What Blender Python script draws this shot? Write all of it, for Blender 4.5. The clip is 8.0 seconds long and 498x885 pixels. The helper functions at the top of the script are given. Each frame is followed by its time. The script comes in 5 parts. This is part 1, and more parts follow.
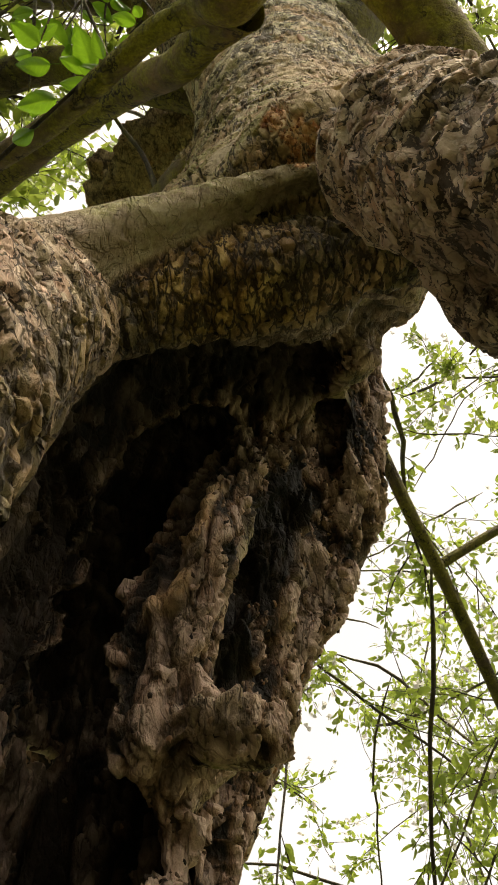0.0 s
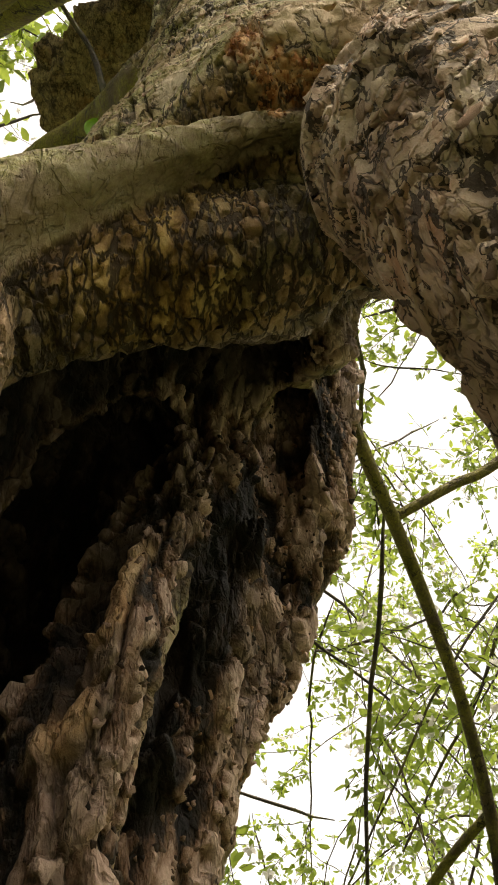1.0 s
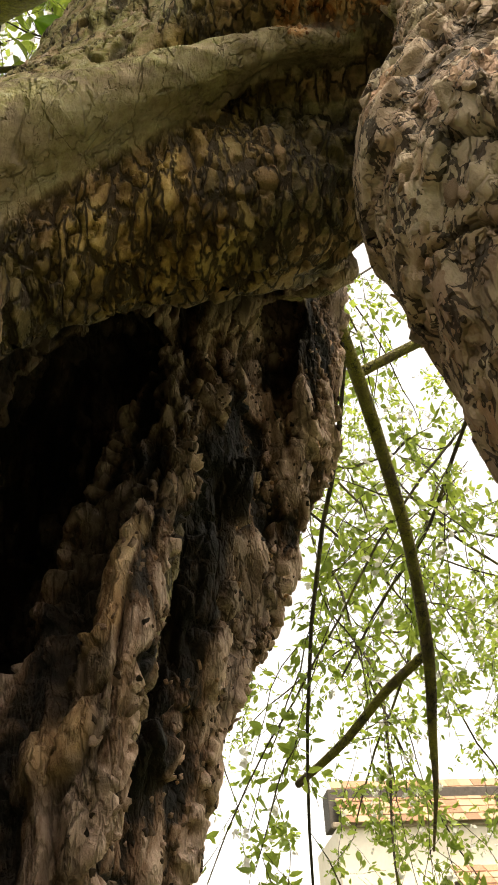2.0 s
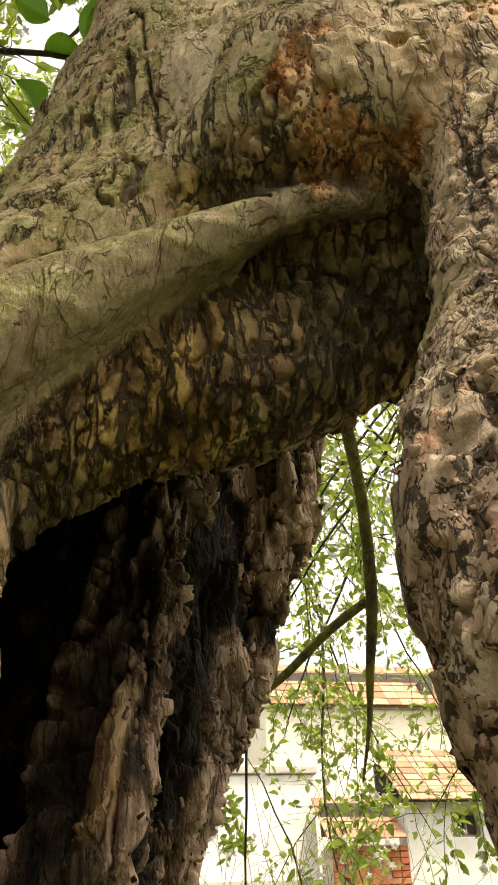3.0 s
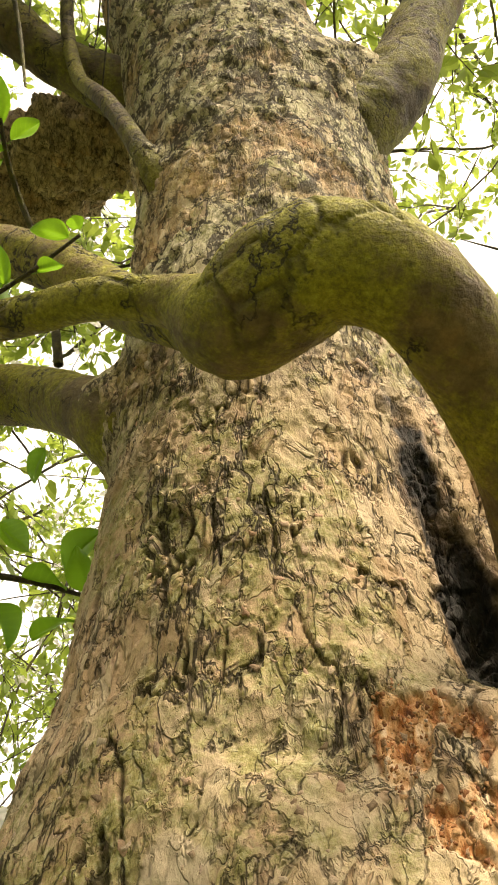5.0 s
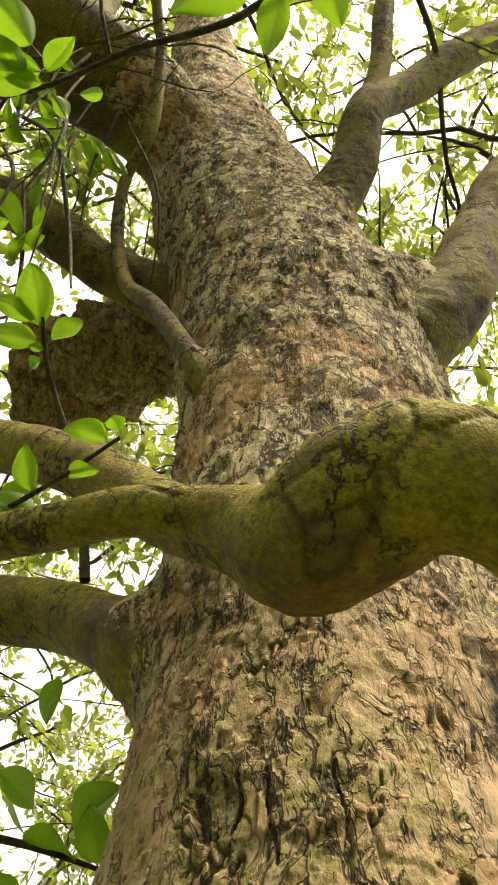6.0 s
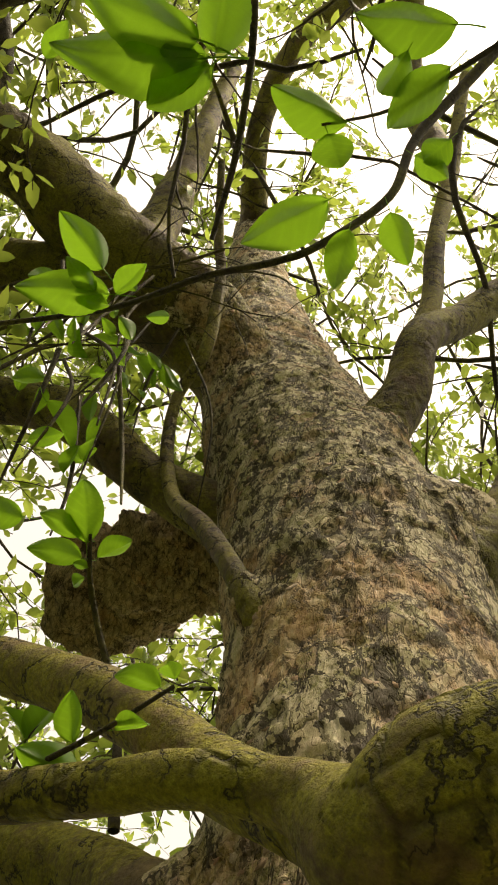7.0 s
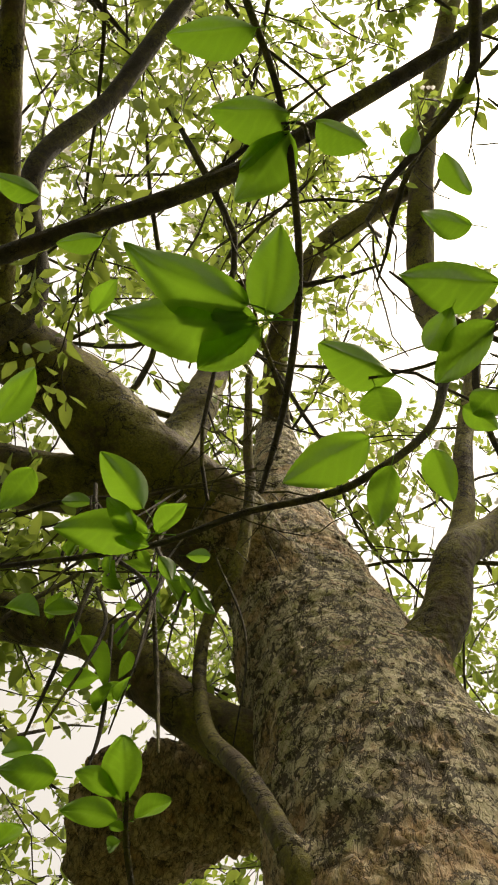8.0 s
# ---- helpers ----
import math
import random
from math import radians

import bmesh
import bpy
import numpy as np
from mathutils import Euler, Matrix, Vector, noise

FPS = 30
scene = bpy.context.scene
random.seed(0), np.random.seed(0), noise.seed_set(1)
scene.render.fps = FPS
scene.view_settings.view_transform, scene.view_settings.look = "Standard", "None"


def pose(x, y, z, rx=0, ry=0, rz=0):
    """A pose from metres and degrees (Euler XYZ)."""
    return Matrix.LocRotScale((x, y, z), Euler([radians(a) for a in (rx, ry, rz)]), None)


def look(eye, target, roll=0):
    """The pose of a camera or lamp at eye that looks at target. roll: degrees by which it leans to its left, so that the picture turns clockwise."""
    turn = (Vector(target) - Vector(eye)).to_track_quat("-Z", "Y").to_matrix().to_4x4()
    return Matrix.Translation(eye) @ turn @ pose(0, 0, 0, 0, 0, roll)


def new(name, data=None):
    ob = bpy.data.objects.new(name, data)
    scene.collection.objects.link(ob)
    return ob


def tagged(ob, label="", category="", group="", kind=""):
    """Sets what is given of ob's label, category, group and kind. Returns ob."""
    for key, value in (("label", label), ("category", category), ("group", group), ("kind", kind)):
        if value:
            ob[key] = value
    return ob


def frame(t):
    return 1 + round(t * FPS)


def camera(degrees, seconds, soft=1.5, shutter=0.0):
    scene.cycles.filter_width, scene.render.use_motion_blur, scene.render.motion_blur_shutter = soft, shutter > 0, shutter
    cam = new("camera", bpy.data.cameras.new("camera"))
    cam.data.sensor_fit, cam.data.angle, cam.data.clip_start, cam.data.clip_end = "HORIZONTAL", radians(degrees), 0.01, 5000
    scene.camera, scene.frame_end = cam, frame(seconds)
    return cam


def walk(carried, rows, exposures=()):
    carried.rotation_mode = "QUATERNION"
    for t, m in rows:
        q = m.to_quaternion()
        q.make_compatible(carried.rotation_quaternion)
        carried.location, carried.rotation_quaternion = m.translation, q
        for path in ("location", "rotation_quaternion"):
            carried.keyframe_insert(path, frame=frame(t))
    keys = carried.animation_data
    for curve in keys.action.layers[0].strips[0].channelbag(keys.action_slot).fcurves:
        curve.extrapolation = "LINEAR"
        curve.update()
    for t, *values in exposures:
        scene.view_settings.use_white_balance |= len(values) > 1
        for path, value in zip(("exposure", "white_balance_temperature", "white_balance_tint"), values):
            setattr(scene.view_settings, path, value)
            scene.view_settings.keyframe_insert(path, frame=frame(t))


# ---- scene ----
cam = camera(29.1, 8.0, 1.8)
PATH = [
    (0, (0.0024, 0.0162, 0.5), (0.024, 0.7188, 1.4726), -4.3),
    (0.5, (0.0162, 0.0432, 0.5804), (0.0642, 0.7794, 1.5266), -4.2),
    (1, (0.015, 0.048, 0.6896), (0.0924, 0.8502, 1.5782), -4.2),
    (1.5, (0.003, 0.0342, 0.749), (0.1104, 0.9192, 1.5518), -4.1),
    (1.7, (-0.0012, 0.0282, 0.7598), (0.12, 0.9444, 1.5254), -4.1),
    (2.8, (-0.0408, -0.0414, 0.8816), (0.1572, 0.981, 1.478), -2.2),
    (3, (-0.045, -0.0582, 0.9128), (0.168, 0.9672, 1.4984), -2.3),
    (3.5, (-0.0582, -0.0918, 0.983), (0.1842, 0.924, 1.5734), -2.1),
    (4, (-0.069, -0.1338, 1.0886), (0.1914, 0.8472, 1.7288), -2.0),
    (4.5, (-0.0768, -0.1824, 1.1738), (0.177, 0.7464, 1.8902), -2.2),
    (4.7, (-0.075, -0.1926, 1.1942), (0.1644, 0.7122, 1.946), -2.0),
    (5.8, (-0.072, -0.1086, 1.3106), (0.0834, 0.6042, 2.2634), 0.8),
    (6, (-0.0792, -0.1026, 1.325), (0.0606, 0.5748, 2.306), 2.2),
    (6.5, (-0.0912, -0.09, 1.355), (0.0018, 0.4866, 2.4032), 6.3),
    (7, (-0.1098, -0.0936, 1.3796), (-0.0642, 0.3786, 2.4818), 10.5),
    (7.5, (-0.1392, -0.1128, 1.4018), (-0.1338, 0.2574, 2.543), 14.8),
    (8, (-0.1608, -0.1404, 1.4252), (-0.1902, 0.1326, 2.5934), 21.0),
]
EXPOSURE = [(0.0, 1.45, 8200, 10), (1.5, 1.75, 8000, 10), (3.5, 1.98, 8000, 10), (4.5, 2.3, 8500, 10), (6.0, 1.95, 9000, 10), (7.0, 1.42, 9000, 10), (8.0, 1.12, 8300, 10)]
walk(cam, [(t, look(eye, target, roll)) for t, eye, target, roll in PATH], EXPOSURE)
SKY_STRENGTH, SUN_STRENGTH, SUN_ANGLE = 0.15, 2.0, 10


# ---- light ----
world = bpy.data.worlds.new("sky_light")
scene.world = world
world.use_nodes = True
wn = world.node_tree.nodes
sky = wn.new("ShaderNodeTexSky")
sky.sky_type, sky.sun_disc = "NISHITA", False
sky.sun_elevation, sky.sun_rotation = radians(66), radians(137)
sky.air_density, sky.dust_density, sky.ozone_density = 1.0, 3.0, 1.0
wn["Background"].inputs["Strength"].default_value = SKY_STRENGTH
haze = wn.new("ShaderNodeHueSaturation")
haze.inputs["Saturation"].default_value = 0.25
world.node_tree.links.new(sky.outputs["Color"], haze.inputs["Color"])
world.node_tree.links.new(haze.outputs["Color"], wn["Background"].inputs["Color"])
sun = new("sun", bpy.data.lights.new("sun", "SUN"))
sun.data.energy, sun.data.angle, sun.data.color = SUN_STRENGTH, radians(SUN_ANGLE), (1.0, 0.95, 0.86)
sun.matrix_world = look((0.7, -0.75, 2.6), (0, 0, 0))


# ---- materials ----
def material(name):
    m = bpy.data.materials.new(name)
    m.use_nodes = True
    nt = m.node_tree
    return m, nt, nt.nodes["Principled BSDF"], nt.nodes["Material Output"]


def node(nt, kind, **values):
    n = nt.nodes.new(kind)
    for k, v in values.items():
        if k in n.inputs:
            n.inputs[k].default_value = v
        else:
            setattr(n, k, v)
    return n


def noise_of(nt, scale, detail=4.0, rough=0.6, stretch=None, dist=0.0):
    co = nt.nodes.new("ShaderNodeTexCoord")
    out = co.outputs["Object"]
    if stretch:
        mp = nt.nodes.new("ShaderNodeMapping")
        mp.inputs["Scale"].default_value = stretch
        nt.links.new(out, mp.inputs["Vector"])
        out = mp.outputs["Vector"]
    n = node(nt, "ShaderNodeTexNoise", Scale=scale, Detail=detail, Roughness=rough, Distortion=dist)
    nt.links.new(out, n.inputs["Vector"])
    return n.outputs["Fac"]


def ramp(nt, src, stops):
    r = nt.nodes.new("ShaderNodeValToRGB")
    e = r.color_ramp.elements
    while len(e) < len(stops):
        e.new(0.5)
    for el, (p, c) in zip(e, stops):
        el.position, el.color = p, (*c, 1) if len(c) == 3 else c
    nt.links.new(src, r.inputs["Fac"])
    return r.outputs["Color"]


def step(nt, src, lo, hi):
    r = node(nt, "ShaderNodeMapRange")
    r.inputs["From Min"].default_value, r.inputs["From Max"].default_value = lo, hi
    nt.links.new(src, r.inputs["Value"])
    return r.outputs["Result"]


def mix(nt, fac, a, b, mode="MIX"):
    m = nt.nodes.new("ShaderNodeMix")
    m.data_type, m.blend_type = "RGBA", mode
    for i, v in ((0, fac), (6, a), (7, b)):
        if hasattr(v, "is_linked"):
            nt.links.new(v, m.inputs[i])
        else:
            m.inputs[i].default_value = v if i == 0 else (*v, 1)
    return m.outputs[2]


def times(nt, a, b):
    m = nt.nodes.new("ShaderNodeMath")
    m.operation = "MULTIPLY"
    for i, v in enumerate((a, b)):
        if hasattr(v, "is_linked"):
            nt.links.new(v, m.inputs[i])
        else:
            m.inputs[i].default_value = v
    return m.outputs[0]


def plus(nt, a, b):
    out = times(nt, a, b)
    out.node.operation = "ADD"
    return out


def attribute(nt, name):
    a = nt.nodes.new("ShaderNodeAttribute")
    a.attribute_name = name
    return a.outputs["Fac"]


def relief(nt, bsdf, height, strength, distance):
    b = node(nt, "ShaderNodeBump", Strength=strength, Distance=distance)
    nt.links.new(height, b.inputs["Height"])
    nt.links.new(b.outputs["Normal"], bsdf.inputs["Normal"])


def warped(nt, stretch, scale, amount):
    """Object coordinates, stretched and shaken by noise."""
    co = nt.nodes.new("ShaderNodeTexCoord")
    mp = nt.nodes.new("ShaderNodeMapping")
    mp.inputs["Scale"].default_value = stretch
    nt.links.new(co.outputs["Object"], mp.inputs["Vector"])
    n = node(nt, "ShaderNodeTexNoise", Scale=scale, Detail=4.0, Roughness=0.65)
    nt.links.new(mp.outputs["Vector"], n.inputs["Vector"])
    v = nt.nodes.new("ShaderNodeVectorMath")
    v.operation = "MULTIPLY_ADD"
    v.inputs[1].default_value = (amount, amount, amount)
    nt.links.new(n.outputs["Color"], v.inputs[0])
    nt.links.new(mp.outputs["Vector"], v.inputs[2])
    return v.outputs[0]


def scales(nt, vector, scale, lo, hi):
    """Ragged plates: their rim (1 on the plate, 0 in the gap) and each one's random number."""
    rim = node(nt, "ShaderNodeTexVoronoi", Scale=scale)
    rim.feature = "DISTANCE_TO_EDGE"
    tint = node(nt, "ShaderNodeTexVoronoi", Scale=scale)
    for n in (rim, tint):
        nt.links.new(vector, n.inputs["Vector"])
    sep = nt.nodes.new("ShaderNodeSeparateColor")
    nt.links.new(tint.outputs["Color"], sep.inputs[0])
    return step(nt, rim.outputs["Distance"], lo, hi), sep.outputs[0]


def veins(nt, scale, stretch, width, lo):
    """Thin winding cracks: the level line of a noise, here and there."""
    n = noise_of(nt, scale, 6, 0.6, stretch, 0.15)
    d = nt.nodes.new("ShaderNodeMath")
    d.operation = "SUBTRACT"
    d.inputs[1].default_value = 0.5
    nt.links.new(n, d.inputs[0])
    a = nt.nodes.new("ShaderNodeMath")
    a.operation = "ABSOLUTE"
    nt.links.new(d.outputs[0], a.inputs[0])
    line = step(nt, a.outputs[0], width, width * 0.25)
    return times(nt, line, step(nt, noise_of(nt, scale * 0.6, 2, 0.5), lo, lo + 0.06))


def flake_layer(nt, scale, stretch, level, width, shift):
    """Overlapping flakes of bark: the flake itself, and the thin shadow line painted along its rim."""
    co = nt.nodes.new("ShaderNodeTexCoord")
    mp = nt.nodes.new("ShaderNodeMapping")
    mp.inputs["Scale"].default_value = stretch
    mp.inputs["Location"].default_value = (shift, shift * 0.7, shift * 1.3)
    nt.links.new(co.outputs["Object"], mp.inputs["Vector"])
    n = node(nt, "ShaderNodeTexNoise", Scale=scale, Detail=4.0, Roughness=0.55, Distortion=0.6)
    nt.links.new(mp.outputs["Vector"], n.inputs["Vector"])
    top = step(nt, n.outputs["Fac"], level, level + width)
    rise = step(nt, n.outputs["Fac"], level - 2.2 * width, level - 0.4 * width)
    fall = step(nt, n.outputs["Fac"], level + 0.7 * width, level)
    return top, times(nt, rise, fall)


def ragged(nt, stretch, scale, width, spread):
    """Ragged plates with gaps of uneven width: the gap, and each plate's random number."""
    vec = warped(nt, stretch, 28, 0.075)
    n = node(nt, "ShaderNodeTexNoise", Scale=110.0, Detail=3.0, Roughness=0.6)
    nt.links.new(vec, n.inputs["Vector"])
    v = nt.nodes.new("ShaderNodeVectorMath")
    v.operation = "MULTIPLY_ADD"
    v.inputs[1].default_value = (0.014, 0.014, 0.014)
    nt.links.new(n.outputs["Color"], v.inputs[0])
    nt.links.new(vec, v.inputs[2])
    rim = node(nt, "ShaderNodeTexVoronoi", Scale=scale)
    rim.feature = "DISTANCE_TO_EDGE"
    tint = node(nt, "ShaderNodeTexVoronoi", Scale=scale)
    for k in (rim, tint):
        nt.links.new(v.outputs[0], k.inputs["Vector"])
    sep = nt.nodes.new("ShaderNodeSeparateColor")
    nt.links.new(tint.outputs["Color"], sep.inputs[0])
    uneven = plus(nt, rim.outputs["Distance"], times(nt, plus(nt, noise_of(nt, scale * 1.3, 4, 0.6), -0.5), spread))
    return step(nt, uneven, width * 1.2, width * 0.7), sep.outputs[0], sep.outputs[1]


def bark_material():
    """Old bark: thin flakes over one another, painted rim shadows, dark cracks, lichen, raw orange bark, dark rotten
    heartwood with painted light and shade.
    """
    m, nt, bsdf, _ = material("old_bark")
    crack, rot = attribute(nt, "crack"), attribute(nt, "rot")
    raw, lichen, ochre, flaky = attribute(nt, "raw"), attribute(nt, "lichen"), attribute(nt, "ochre"), attribute(nt, "flaky")
    upper, relief_light, scaly = attribute(nt, "upper"), attribute(nt, "relief_light"), attribute(nt, "scaly")
    fine = noise_of(nt, 170, 6, 0.7, (1, 1, 0.6))
    grit = noise_of(nt, 480, 4, 0.65)
    rim2, rnd2 = scales(nt, warped(nt, (1, 0.5, 0.36), 45, 0.030), 95, 0.03, 0.13)
    tops, rims = [], []
    for scale, stretch, level, width, shift in ((26, (1, 1, 0.5), 0.47, 0.018, 1.0), (38, (1, 1, 0.42), 0.54, 0.016, 5.0), (62, (1, 1, 0.5), 0.55, 0.02, 9.0)):
        t, r = flake_layer(nt, scale, stretch, level, width, shift)
        tops.append(t)
        rims.append(r)
    leg_gap, leg_rnd, leg_tilt = ragged(nt, (1, 1, 0.7), 66, 0.05, 0.55)
    up_gap, up_rnd, up_tilt = ragged(nt, (1, 1, 0.6), 30, 0.05, 0.5)
    # tone of the sound bark: pale tan, greyish and pinkish flakes
    tan = ramp(nt, noise_of(nt, 9, 5, 0.6, (1, 1, 0.35), 0.3), [(0.34, (0.47, 0.33, 0.19)), (0.45, (0.58, 0.43, 0.27)), (0.55, (0.60, 0.475, 0.32)), (0.64, (0.60, 0.40, 0.26)), (0.72, (0.54, 0.32, 0.19))])
    under = ramp(nt, noise_of(nt, 30, 5, 0.65, (1, 1, 0.5)), [(0.36, (0.40, 0.26, 0.14)), (0.5, (0.53, 0.36, 0.22)), (0.64, (0.62, 0.41, 0.26))])
    tan = mix(nt, times(nt, tops[0], 0.75), under, tan)
    tan = mix(nt, times(nt, tops[1], 0.35), tan, (0.62, 0.51, 0.36))
    pale = ramp(nt, noise_of(nt, 26, 5, 0.65, (1, 1, 0.6)), [(0.36, (0.40, 0.30, 0.18)), (0.48, (0.68, 0.58, 0.41)), (0.58, (0.76, 0.67, 0.49)), (0.66, (0.58, 0.29, 0.15))])
    tan = mix(nt, times(nt, upper, 0.9), tan, mix(nt, 0.6, pale, ramp(nt, up_rnd, [(0.0, (0.42, 0.20, 0.11)), (0.18, (0.56, 0.44, 0.29)), (0.45, (0.70, 0.60, 0.42)), (0.8, (0.76, 0.68, 0.50)), (1.0, (0.50, 0.42, 0.27))])))
    flake = ramp(nt, noise_of(nt, 34, 6, 0.7, (1, 1, 0.7), 0.4), [(0.34, (0.25, 0.15, 0.09)), (0.45, (0.50, 0.34, 0.235)), (0.54, (0.66, 0.52, 0.39)), (0.66, (0.52, 0.27, 0.16))])
    flake = mix(nt, 0.6, flake, ramp(nt, leg_rnd, [(0.0, (0.30, 0.18, 0.115)), (0.3, (0.56, 0.40, 0.29)), (0.6, (0.68, 0.55, 0.42)), (0.8, (0.50, 0.26, 0.16)), (1.0, (0.60, 0.47, 0.35))]))
    # shade between the leg's plates painted dark where they lie low
    flake = mix(nt, step(nt, scaly, 0.12, 0.62), mix(nt, 0.6, flake, (0.055, 0.030, 0.018)), flake)
    tan = mix(nt, times(nt, attribute(nt, "grey"), 0.85), tan, ramp(nt, noise_of(nt, 34, 6, 0.7, (0.6, 1, 1)), [(0.34, (0.12, 0.085, 0.045)), (0.50, (0.27, 0.205, 0.12)), (0.62, (0.40, 0.33, 0.21)), (0.74, (0.52, 0.46, 0.33))]))
    bald = attribute(nt, "bald")
    tone = mix(nt, flaky, tan, flake)
    tone = mix(nt, times(nt, bald, 0.85), tone, ramp(nt, noise_of(nt, 40, 5, 0.6), [(0.35, (0.52, 0.40, 0.27)), (0.65, (0.66, 0.54, 0.39))]))
    tone = mix(nt, times(nt, attribute(nt, "scar"), 0.85), tone, (0.13, 0.08, 0.045))
    green = ramp(nt, noise_of(nt, 150, 6, 0.75), [(0.38, (0.13, 0.125, 0.025)), (0.47, (0.27, 0.25, 0.07)), (0.55, (0.40, 0.37, 0.16)), (0.66, (0.56, 0.53, 0.33))])
    tone = mix(nt, times(nt, times(nt, lichen, 0.85), step(nt, noise_of(nt, 48, 7, 0.8), 0.42, 0.56)), tone, green)
    gold = ramp(nt, noise_of(nt, 42, 6, 0.7, (1, 0.6, 0.4), 0.3), [(0.36, (0.085, 0.05, 0.02)), (0.47, (0.27, 0.155, 0.05)), (0.55, (0.50, 0.32, 0.11)), (0.66, (0.66, 0.47, 0.21))])
    # own brown of the vault, darkened for the shade it lies in
    murk = ramp(nt, noise_of(nt, 30, 6, 0.7, (1, 1, 0.5), 0.3), [(0.36, (0.04, 0.036, 0.013)), (0.48, (0.17, 0.125, 0.055)), (0.57, (0.34, 0.21, 0.115)), (0.68, (0.48, 0.30, 0.17))])
    gold = mix(nt, attribute(nt, "golden"), murk, gold)
    tone = mix(nt, ochre, tone, gold)
    red = ramp(nt, noise_of(nt, 62, 7, 0.68, (1, 1, 0.3), 0.8), [(0.34, (0.11, 0.03, 0.01)), (0.43, (0.44, 0.16, 0.05)), (0.52, (0.70, 0.40, 0.20)), (0.64, (0.78, 0.58, 0.40))])
    tone = mix(nt, raw, tone, red)
    # rotten heartwood grain; shade painted into its depths, light onto what stands out
    grain = plus(nt, times(nt, noise_of(nt, 70, 7, 0.75, (1, 1, 0.3), 0.3), 0.75), times(nt, relief_light, 0.5))
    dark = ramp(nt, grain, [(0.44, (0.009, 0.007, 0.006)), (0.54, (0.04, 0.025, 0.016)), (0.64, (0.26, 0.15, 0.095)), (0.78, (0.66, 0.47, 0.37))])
    # near-black ramp for the black band and the painted shade of hollow and cleft
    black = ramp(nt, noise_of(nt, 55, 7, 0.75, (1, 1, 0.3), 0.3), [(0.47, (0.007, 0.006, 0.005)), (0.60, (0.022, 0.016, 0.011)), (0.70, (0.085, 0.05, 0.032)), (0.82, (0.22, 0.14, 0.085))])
    dark = mix(nt, attribute(nt, "shade_band"), dark, black)
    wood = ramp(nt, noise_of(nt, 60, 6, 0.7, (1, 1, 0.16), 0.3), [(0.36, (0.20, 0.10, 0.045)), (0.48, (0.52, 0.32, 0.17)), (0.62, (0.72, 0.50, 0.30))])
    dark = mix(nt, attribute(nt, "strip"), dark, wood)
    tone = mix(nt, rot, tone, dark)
    tone = mix(nt, 0.3, tone, mix(nt, step(nt, fine, 0.36, 0.52), (0.35, 0.30, 0.25), (1, 1, 1)), "MULTIPLY")
    # shadow lines along flake rims and gaps painted dark, with cracks and pits
    here = step(nt, noise_of(nt, 16, 3, 0.6), 0.48, 0.58)
    lines = plus(nt, times(nt, times(nt, rims[0], step(nt, noise_of(nt, 12, 3, 0.6), 0.46, 0.60)), 0.7), plus(nt, times(nt, times(nt, rims[1], here), 0.9), times(nt, times(nt, rims[2], step(nt, noise_of(nt, 21, 3, 0.6), 0.50, 0.58)), 0.8)))
    lines = plus(nt, lines, veins(nt, 13, (1, 1, 0.18), 0.012, 0.48))
    dash = step(nt, noise_of(nt, 40, 8, 0.72, (1, 1, 0.5), 0.25), 0.572, 0.582)
    lines = plus(nt, lines, plus(nt, times(nt, dash, upper), times(nt, up_gap, upper)))
    smooth_bark = step(nt, plus(nt, plus(nt, rot, times(nt, flaky, 0.6)), plus(nt, plus(nt, raw, ochre), times(nt, attribute(nt, "grey"), 0.9))), 1.0, 0.0)
    gaps = times(nt, lines, smooth_bark)
    inv2 = node(nt, "ShaderNodeMapRange")
    inv2.inputs["To Min"].default_value, inv2.inputs["To Max"].default_value = 1.0, 0.0
    nt.links.new(rim2, inv2.inputs["Value"])
    gaps = plus(nt, gaps, times(nt, inv2.outputs[0], plus(nt, ochre, times(nt, rot, 0.35))))
    gaps = plus(nt, gaps, times(nt, leg_gap, flaky))
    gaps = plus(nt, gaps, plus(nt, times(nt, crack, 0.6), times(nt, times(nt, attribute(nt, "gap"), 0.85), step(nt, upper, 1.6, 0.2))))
    gaps = times(nt, gaps, step(nt, bald, 1.0, 0.1))
    clampg = node(nt, "ShaderNodeClamp")
    nt.links.new(gaps, clampg.inputs["Value"])
    gaps = clampg.outputs[0]
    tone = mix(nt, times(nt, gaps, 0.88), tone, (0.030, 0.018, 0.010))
    nt.links.new(tone, bsdf.inputs["Base Color"])
    bsdf.inputs["Roughness"].default_value = 0.78
    bsdf.inputs["Specular IOR Level"].default_value = 0.3
    flat = step(nt, plus(nt, rot, plus(nt, raw, ochre)), 1.0, 0.0)
    raised = times(nt, plus(nt, plus(nt, times(nt, tops[0], 0.9), times(nt, tops[1], 0.9)), times(nt, tops[2], 0.7)), flat)
    height = plus(nt, plus(nt, plus(nt, times(nt, fine, 0.5), times(nt, grit, 0.04)), times(nt, gaps, -1.0)), plus(nt, plus(nt, raised, times(nt, rnd2, ochre)), plus(nt, times(nt, times(nt, leg_tilt, flaky), 1.4), times(nt, times(nt, up_tilt, upper), 1.2))))
    relief(nt, bsdf, plus(nt, height, times(nt, noise_of(nt, 60, 6, 0.7, (1, 1, 0.45)), 1.0)), 0.9, 0.004)
    return m


